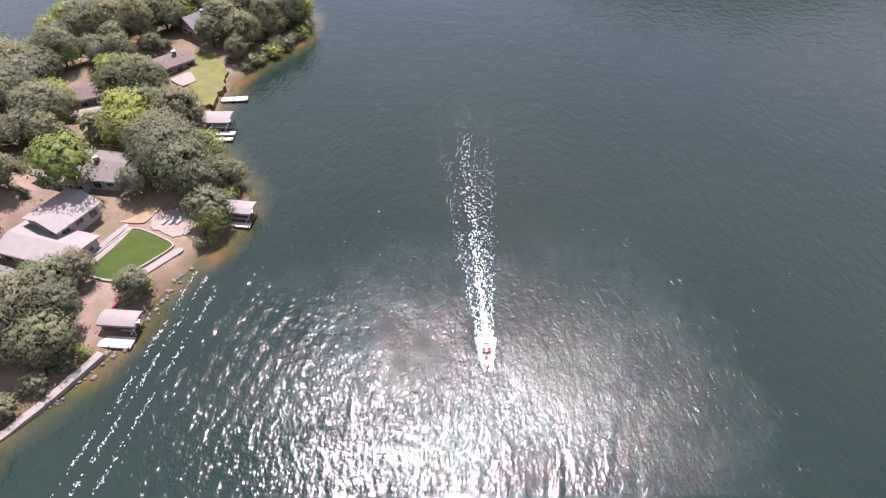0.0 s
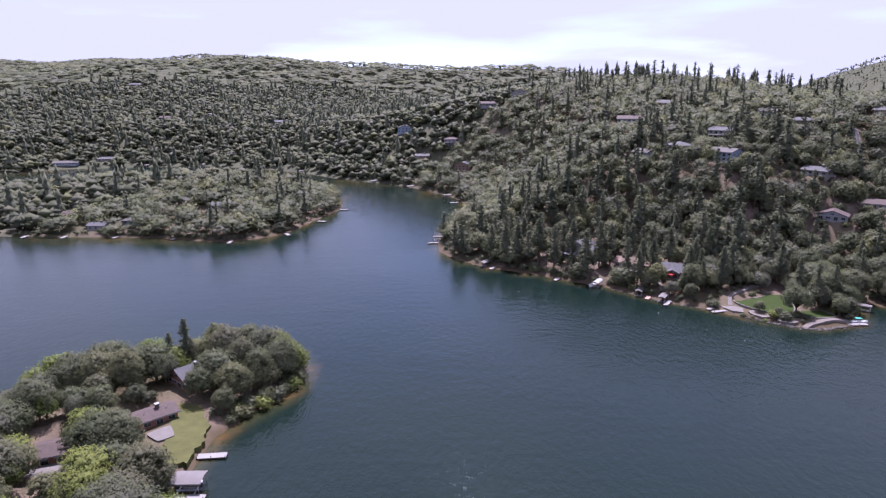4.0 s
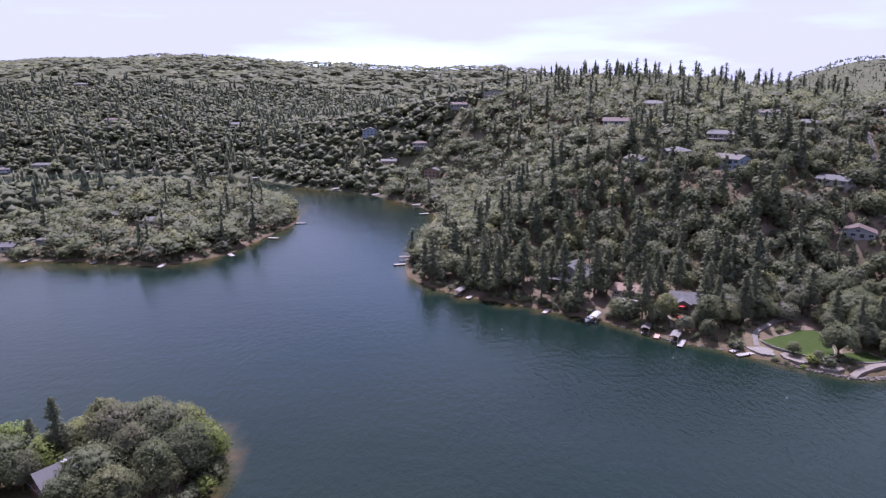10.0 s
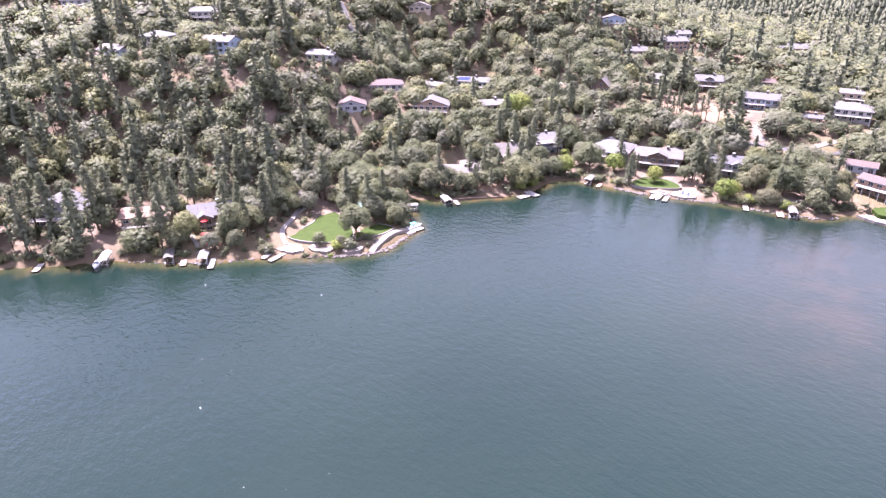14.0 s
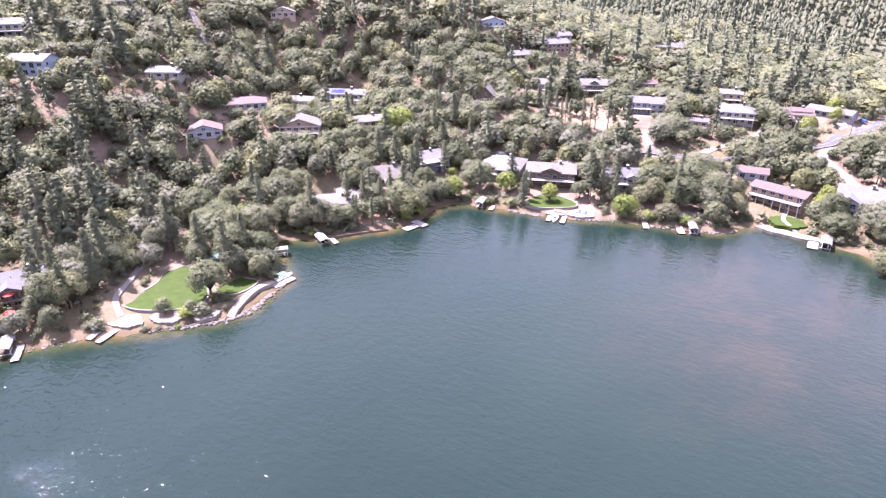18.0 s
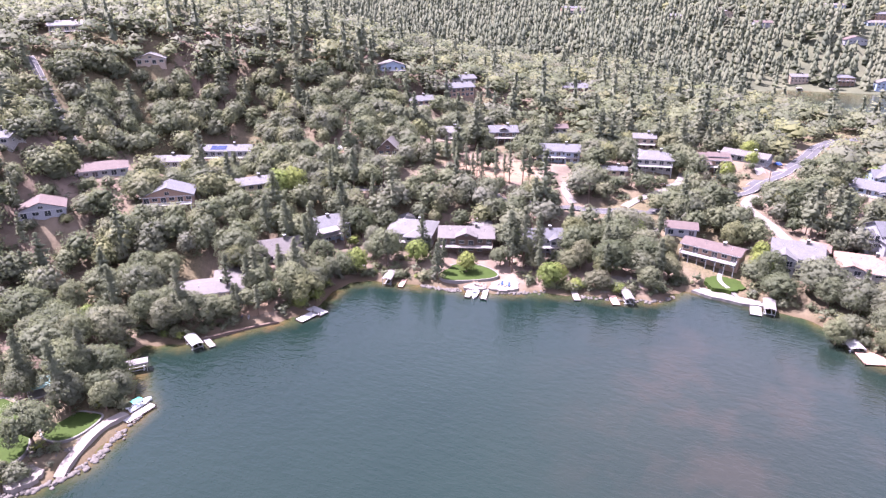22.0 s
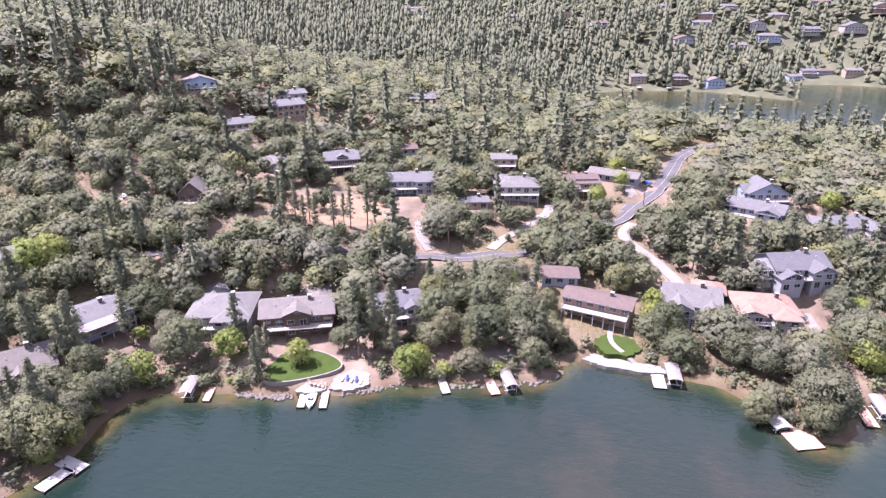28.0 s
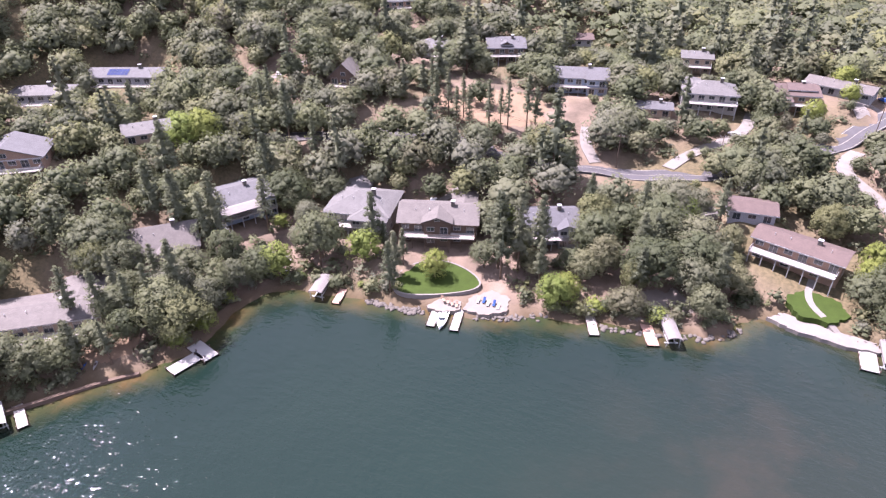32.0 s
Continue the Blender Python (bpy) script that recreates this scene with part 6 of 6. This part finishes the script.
# the near bank: a tall bright tree before the sided house, bushes round the spit
TALL_BRIGHT = raw_mesh("crown", *oak_crown(72, 22, 90, 0.03, 0.38, 0.36), BRIGHT)
stand("leafy_tree", "tall yellow-green tree with a bare trunk", "tree", "bright trees", OAK_TRUNKS[1], TALL_BRIGHT, -83.5, 114.2, 16, 1.0, 0.4)
SPIT = np.array([(-60, 173), (-55, 182), (-48, 191), (-44, 203), (-45, 216), (-52, 230), (-75, 229), (-100, 222)], float)
run = np.r_[0, np.cumsum(np.hypot(*np.diff(SPIT, axis=0).T))]
for i, s in enumerate(np.arange(3, run[-1], 3.1)):
    q = np.array([np.interp(s, run, SPIT[:, 0]), np.interp(s, run, SPIT[:, 1])])
    q = q + (np.array([-72.0, 205.0]) - q) / np.linalg.norm(np.array([-72.0, 205.0]) - q) * (2.2 + 1.2 * math.sin(i * 2.7))
    bush(q[0], q[1], 2.6 + 1.6 * abs(math.sin(i * 1.9)), i)
for i, (x, y, h) in enumerate(((-56, 198, 13), (-52, 206, 14), (-58, 210, 15), (-63, 203, 14), (-55, 215, 13), (-64, 216, 14), (-70, 212, 15), (-60, 190, 11), (-76, 218, 14), (-66, 224, 12))):
    oak(x, y, h, i + 1, 0.85)
bush(-62, 87.5, 4.2, 3)
bush(-79, 89, 2.6, 2)

# the shore woods
x, y, rng = scatter(12, (-125, 40, 340, 312), 7.2, lambda x, y, d, r: hero_zone(x, y, d) & (d > 3.5))
n, rest = 0, []
for i in rng.permutation(len(x)):
    a, b, u = x[i], y[i], rng.random()
    most = float(room_above(a, b, zat(a, b))) + (rng.random() < 0.12) * 9
    if low_growth(x[i:i + 1], y[i:i + 1])[0] or most < 3.2:
        bush(a, b, min(rng.uniform(2.0, 4.0), max(1.2, most)), int(i))
        continue
    if u < 0.14 + 0.45 * float(pine_share(np.array([a]), np.array([b]))[0]) and a > 0:
        pine(a, b, min(rng.uniform(13, 23), most + 5), int(i), rng.uniform(0.9, 1.2))
    elif u > (0.95 if a > 0 else 0.84):
        bright(a, b, min(rng.uniform(7, 10) + (2 if a < 0 else 0), most), int(i), 1.0 if a > 0 else 1.15)
    elif n < 260:
        oak(a, b, min(rng.uniform(7.5, 14), most), int(i), rng.uniform(0.9, 1.25))
        n += 1
    else:
        rest.append((a, b))
rest = np.array(rest + [(320.0, 300.0)])
wood("shore_oak_wood", "dense grey-green oaks behind the shore", [oak_crown(64, 24, 40, 0.042), oak_crown(65, 22, 40, 0.042)], OAK,
     rest[:, 0], rest[:, 1], height(rest[:, 0], rest[:, 1]) - 0.2, rng.uniform(8, 13, len(rest)), rng.uniform(0.95, 1.3, len(rest)), 15)
x, y, rng = scatter(13, (-80, 45, 320, 345), 3.0, lambda x, y, d, r: (d > 0.4) & (d < 5.0) & (r.random(len(x)) < 0.75))
for i in rng.permutation(len(x))[:300]:
    bush(x[i], y[i], rng.uniform(1.6, 4.2), int(i))

x, y, rng = scatter(14, (-480, 40, 345, 700), 2.8, lambda x, y, d, r: in_view(x, y) & (d > 0.3) & (d < 7.5) & (r.random(len(x)) < 0.75))
wood("shore_scrub", "low green scrub along the waterline", [oak_crown(96 + i, 4, 14, 0.12, 0.52, 0.0) for i in range(3)], OAK, x, y, height(x, y) - 0.2, rng.uniform(1.2, 3.9, len(x)), rng.uniform(0.9, 1.5, len(x)), 16)

# the woods behind them
OAKS_MID = [oak_crown(20 + i, 26, 24, 0.046, (0.46, 0.38, 0.5, 0.42, 0.34)[i], 0.1 + 0.02 * i) for i in range(5)]
OAKS_BACK = [oak_crown(25 + i, 10, 11, 0.09, faces=4) for i in range(4)]
OAKS_FAR = [oak_crown(30 + i, 4, 3, 0.16, 0.47, 0.05, 1.0) for i in range(5)]
OAKS_RIDGE = [oak_crown(35 + i, 3, 1, 0.22, 0.5, 0.05, 1.25, 4) for i in range(3)]
PINES_MID = [pine_crown(40 + i, 26, 14, 0.024, 0.145, 0.26, 0.05, 0.9) for i in range(4)]
PINES_FAR = [join(skirts(50 + i, 4, 6, 0.15, 0.1), skirts(70 + i, 3, 5, 0.11, 0.3)) for i in range(4)]
PINES_BACK = [pine_crown(46 + i, 15, 6, 0.035, 0.135, 0.24, 0.06, 1.1, 4) for i in range(3)]
PINES_RIDGE = [skirts(56 + i, 3, 5, 0.17, 0.05) for i in range(3)]


def plant(tag, seed, box, gap, keep, oaks, pines, tall, wide, thin=1.0):
    x, y, rng = scatter(seed, box, gap, lambda x, y, d, r: in_view(x, y) & keep(x, y, d) & (d > 3) & (r.random(len(x)) < thin))
    cone = rng.random(len(x)) < pine_share(x, y)
    low = low_growth(x, y)
    cone &= ~low
    z = height(x, y) - 0.4
    most = room_above(x, y, z) + np.where(rng.random(len(x)) < 0.1, 9, 0)
    most = np.maximum(most, rng.uniform(1.6, 3.0, len(x)))
    o, c = ~cone, cone & (most > 9)
    tall_c = np.minimum(rng.uniform(13, 28, c.sum()), most[c] + 3) * (0.5 if tag == "ridge_" else 1.0)
    wood(tag + "oak_wood", "dense grey-green oaks covering the slopes", oaks, OAK, x[o], y[o], z[o], np.minimum(rng.uniform(*tall, o.sum()) * np.where(low[o], 0.5, 1.0), most[o]), rng.uniform(*wide, o.sum()), seed + 1)
    wood(tag + "pine_wood", "tall dark pines standing among the oaks", pines, PINE, x[c], y[c], z[c], tall_c, rng.uniform(0.85, 1.25, c.sum()) * {"far_": 1.1, "ridge_": 2.2}.get(tag, 1.0), seed + 2)

    if tag in ("", "back_"):
        stem = limb([(0, 0, -0.04), (0, 0, 0.4), (0.004, 0, 0.9)], [0.012, 0.009, 0.003], 4)
        f = np.array([t for q in stem.f for t in ([q[:3], (q[0], q[2], q[3])])])
        v = np.array(stem.v)
        wood(tag + "pine_trunks", "bare grey-brown pine trunks among the crowns", [(v, f, unit(v * [1, 1, 0] + 1e-4))], BARK, x[c], y[c], z[c], tall_c, np.ones(c.sum()), seed + 3)


x, y, rng = scatter(17, (95, -60, 480, 470), 4.6, lambda x, y, d, r: in_view(x, y) & (d > 2.5) & (centre_far(x, y) < 300) & (r.random(len(x)) < 0.35 + 0.5 * (lumps(x, y, 17) > -0.15)))
wood("understorey", "grey-green brush under and between the oaks", [oak_crown(92 + i, 5, 9, 0.13, 0.5, 0.0, faces=4) for i in range(4)], OAK, x, y, height(x, y) - 0.3, np.minimum(rng.uniform(1.0, 3.6, len(x)), np.maximum(0.8, room_above(x, y, height(x, y)))), rng.uniform(0.9, 1.7, len(x)), 18)
NEAR, BACK = 270.0, 520.0
plant("", 101, (-130, -100, 460, 470), 6.5, lambda x, y, d: ~hero_zone(x, y, d) & (centre_far(x, y) < NEAR), OAKS_MID, PINES_MID, (6.5, 13), (0.85, 1.25))
plant("back_", 111, (-560, -200, 720, 720), 8.0, lambda x, y, d: (centre_far(x, y) >= NEAR) & (centre_far(x, y) < BACK) & ~hero_zone(x, y, d), OAKS_BACK, PINES_BACK, (7, 13), (1.05, 1.5), 1.0)
plant("far_", 121, (-1300, -500, 1600, 1500), 10.2, lambda x, y, d: (centre_far(x, y) >= BACK) & (centre_far(x, y) < 1350), OAKS_FAR, PINES_FAR, (8, 13), (1.15, 1.55))
plant("ridge_", 131, (-3000, -1200, 3600, 3600), 27.0, lambda x, y, d: (centre_far(x, y) >= 1350) & (centre_far(x, y) < 3600), OAKS_RIDGE, PINES_RIDGE, (9, 15), (2.0, 2.9))


# ---------------------------------------------------------------- small things
def pole(x, y, h=10.5, turn=0):
    top = thing("utility_pole", pose(x, y, zat(x, y), 0, 0, turn), "weathered timber utility pole with a crossarm", "utility pole", "utility poles")
    part("mast", Geo().beam((0, 0, -0.5), (0, 0, h), 0.16, 8, 0.1), DARKWOOD, top)
    part("crossarm", Geo().box(-1.2, -0.06, h - 0.9, 1.2, 0.06, h - 0.75), DARKWOOD, top)
    ins = Geo().beam((0, 0, 0), (0, 0, 0.2), 0.06, 6).mesh("insulator", METAL)
    for k in (-1.1, -0.4, 0.4, 1.1):
        part("insulator", ins, METAL, top, "", pose(k, 0, h - 0.75))
    return Vector((x, y, zat(x, y) + h - 0.55))


tops = [pole(318, 268, 11, -60), pole(341, 224, 11, -75), pole(346, 184, 11, -75), pole(361, 157, 11, -60), pole(394, 116, 11, -40)]
for a, b in zip(tops, tops[1:]):
    g = Geo()
    for s in (-0.9, 0.0, 0.9):
        side = (b - a).cross(Vector((0, 0, 1))).normalized() * s
        pts = [a.lerp(b, i / 12) + side - Vector((0, 0, 1.3 * math.sin(math.pi * i / 12))) for i in range(13)]
        for p, q in zip(pts, pts[1:]):
            g.beam(p, q, 0.03, 3)
    tagged(new("power_line", g.mesh("power_line", DARKWOOD)), "three dark sagging power lines between poles", "power line")


def car(x, y, turn, paint, label):
    top = thing("car", pose(x, y, zat(x, y) + 0.22, 0, 0, turn), label, "car", "parked cars")
    g = Geo()
    prof = [(-2.2, 0.35), (-2.2, 0.95), (-1.9, 1.0), (-1.4, 1.45), (0.5, 1.48), (1.2, 1.0), (2.1, 0.88), (2.25, 0.6), (2.2, 0.35)]
    for s in (-0.86, 0.86):
        g.v += [(px, s * (0.86 if pz > 1.2 else 1.0), pz) for px, pz in prof]
    n = len(prof)
    g.f += [tuple(range(n)), tuple(range(2 * n - 1, n - 1, -1))]
    g.f += [(i, n + i, n + (i + 1) % n, (i + 1) % n) for i in range(n)]
    part("body", g, paint, top)
    part("windscreen", Geo().poly((0.55, -0.7, 1.46), (1.2, -0.8, 1.03), (1.2, 0.8, 1.03), (0.55, 0.7, 1.46)).box(0.5, -0.6, 1.4, 0.56, 0.6, 1.44), GLASS, top)
    part("side_windows", Geo().box(-1.3, -0.8, 1.08, 0.45, 0.8, 1.38), GLASS, top)
    tyre = Geo().beam((0, -0.1, 0), (0, 0.1, 0), 0.33, 12).mesh("wheel", DARKWOOD)
    for fx in (-1.4, 1.4):
        for s in (-0.82, 0.82):
            part("wheel", tyre, DARKWOOD, top, "", pose(fx, s, 0.33))


car(420.5, 113, 40, CARBLUE, "dark blue car parked on a drive")
car(380, 155, 60, WHITE, "white car parked on a pale drive")
car(309, 227, 20, GEL_WHITE, "white car on a forecourt")
car(345, 95, 100, GEL_WHITE, "white car beside a garage")
car(224, 291, 30, CARBLUE, "dark blue car behind the low house")
car(328, 158, 10, DARKWOOD, "dark car in a pale yard")
car(336, 303, 40, WHITE, "white car on an upper drive")


def umbrella(x, y, z, mat, label):
    top = thing("parasol", pose(x, y, z), label, "parasol")
    part("pole", Geo().beam((0, 0, 0), (0, 0, 2.6), 0.04, 6), METAL, top)
    g = Geo()
    for i in range(8):
        a, b = 6.2832 * i / 8, 6.2832 * (i + 1) / 8
        g.poly((0, 0, 2.75), (1.6 * math.cos(a), 1.6 * math.sin(a), 2.2), (1.6 * math.cos(b), 1.6 * math.sin(b), 2.2))
        g.poly((1.6 * math.cos(a), 1.6 * math.sin(a), 2.2), (1.6 * math.cos(a), 1.6 * math.sin(a), 2.05), (1.6 * math.cos(b), 1.6 * math.sin(b), 2.05), (1.6 * math.cos(b), 1.6 * math.sin(b), 2.2))
    part("canopy", g, mat, top)


umbrella(113, 300.5, S_GABLES[0].translation.z + 3.1, RED, "red parasol on a house deck")
umbrella(110, 295, zat(110, 295), RED, "red parasol on a shore patio")
umbrella(108.5, 288.5, zat(108.5, 288.5), RED, "red parasol beside a dock")
umbrella(293, 102, zat(299, 102), WHITE, "white parasol by the shore") if zat(293, 102) > 0.4 else None


def lounger(x, y, turn, mat, label):
    top = thing("lounge_chair", pose(x, y, zat(x, y) + 0.25, 0, 0, turn), label, "chair", "beach chairs")
    part("seat", Geo().box(-0.3, -0.32, 0.3, 0.9, 0.32, 0.38, 0.03), mat, top)
    part("backrest", Geo().poly((-0.3, -0.32, 0.34), (-0.3, 0.32, 0.34), (-0.85, 0.32, 0.95), (-0.85, -0.32, 0.95)).poly((-0.34, -0.32, 0.30), (-0.89, -0.32, 0.91), (-0.89, 0.32, 0.91), (-0.34, 0.32, 0.30)), mat, top)
    leg = Geo().box(-0.03, -0.03, -0.2, 0.03, 0.03, 0.3).mesh("leg", METAL)
    for fx, fy in ((-0.25, -0.28), (-0.25, 0.28), (0.8, -0.28), (0.8, 0.28)):
        part("leg", leg, METAL, top, "", pose(fx, fy, 0))


for i in range(5):
    lounger(278.5 + 0.5 * (i % 2), 193 + i * 1.3, 190, CARBLUE if i % 2 else WHITE, "lounge chair on the pale beach")
for i in range(4):
    lounger(274.5, 202 + i * 1.2, 200 + 10 * i, BROWN, "brown lounge chair on a patio")
for i in range(3):
    lounger(-62 + i * 1.6, 106.5, 250, WHITE, "white lounge chair on a sandy patio")
for i in range(3):
    lounger(112 - i * 1.5, 288 + i * 1.4, 230, RED, "red lounge chair by the shore")


def pavilion(x, y, turn, mat, label, w=5.0):
    top = thing("pavilion", pose(x, y, zat(x, y), 0, 0, turn), label, "pavilion")
    part("roof", roof_geo(-w / 2, w / 2, -w / 2, w / 2, 2.7, "hip", 0.45, 0.4), mat, top)
    part("floor", Geo().box(-w / 2, -w / 2, -0.5, w / 2, w / 2, 0.15), CONCRETE, top)
    post = Geo().box(-0.09, -0.09, 0.1, 0.09, 0.09, 2.75).mesh("post", WHITE)
    for a in (-1, 1):
        for b in (-1, 0, 1):
            part("post", post, WHITE, top, "", pose(a * w * 0.45, b * w * 0.45, 0))


pavilion(165, 279, -35, plain("pale_teal_roof", (0.16, 0.26, 0.23), 0.6), "garden pavilion with a pale teal roof")


def shore_steps(x, y, out, n, label):
    top = thing("steps", pose(x, y, 0.1, 0, 0, out), label, "stairs")
    tread = Geo().box(-0.2, -0.9, -0.5, 0.2, 0.9, 0.0, 0.02).mesh("tread", CONCRETE)
    for i in range(n):
        part("tread", tread, CONCRETE, top, "", pose(-0.38 * i, 0, 0.17 * (i + 1)))


shore_steps(239, 252, 260, 10, "pale stone steps up from the dock")
shore_steps(105, 289, 235, 10, "pale stone steps above a dock")
shore_steps(-68, 78, 350, 7, "white steps down to a landing")
shore_steps(292, 175, 205, 9, "grey stone steps up the bank")
shore_steps(308, 116, 183, 7, "pale steps above a quay")


def kayak(x, y, turn, mat, label):
    top = thing("kayak", pose(x, y, max(0.1, zat(x, y)) + 0.15, 0, 0, turn), label, "kayak", "kayaks")
    g = Geo()
    for i in range(9):
        u = i / 8 * 2 - 1
        b, k = 0.36 * (1 - abs(u) ** 2.2) + 0.01, len(g.v)
        g.v += [(u * 1.8, -b, 0.22 + 0.08 * u * u), (u * 1.8, 0, 0.02 + 0.1 * u * u), (u * 1.8, b, 0.22 + 0.08 * u * u), (u * 1.8, 0, 0.3 + 0.06 * u * u)]
        if i:
            g.f += [(k - 4 + j, k - 4 + (j + 1) % 4, k + (j + 1) % 4, k + j) for j in range(4)]
    part("shell", g, mat, top, smooth=True)
    part("seat_well", Geo().box(-0.45, -0.22, 0.26, 0.4, 0.22, 0.36, 0.04), DARKWOOD, top)


kayak(219, 262, 20, CARBLUE, "blue kayak lying on the bank")
kayak(221, 260.5, 40, WHITE, "white kayak lying on the bank")
kayak(274, 254, 30, WHITE, "white kayak on a concrete landing")
kayak(273, 256, 20, RED, "red kayak on a concrete landing")
kayak(270, 257, 60, TEAL, "teal kayak by the landing")
kayak(-64, 83, 70, RED, "red kayak at the near bank")

# buoys on open water
for x, y in ((96, 268), (40, 300), (118, 236)):
    b = thing("buoy", pose(x, y, 0.0), "small white mooring buoy on the water", "buoy", "buoys")
    part("float", Geo().beam((0, 0, -0.3), (0, 0, 0.28), 0.3, 10, 0.22), WHITE, b)
    part("ring", Geo().beam((0, 0, 0.28), (0, 0, 0.45), 0.06, 6), METAL, b)
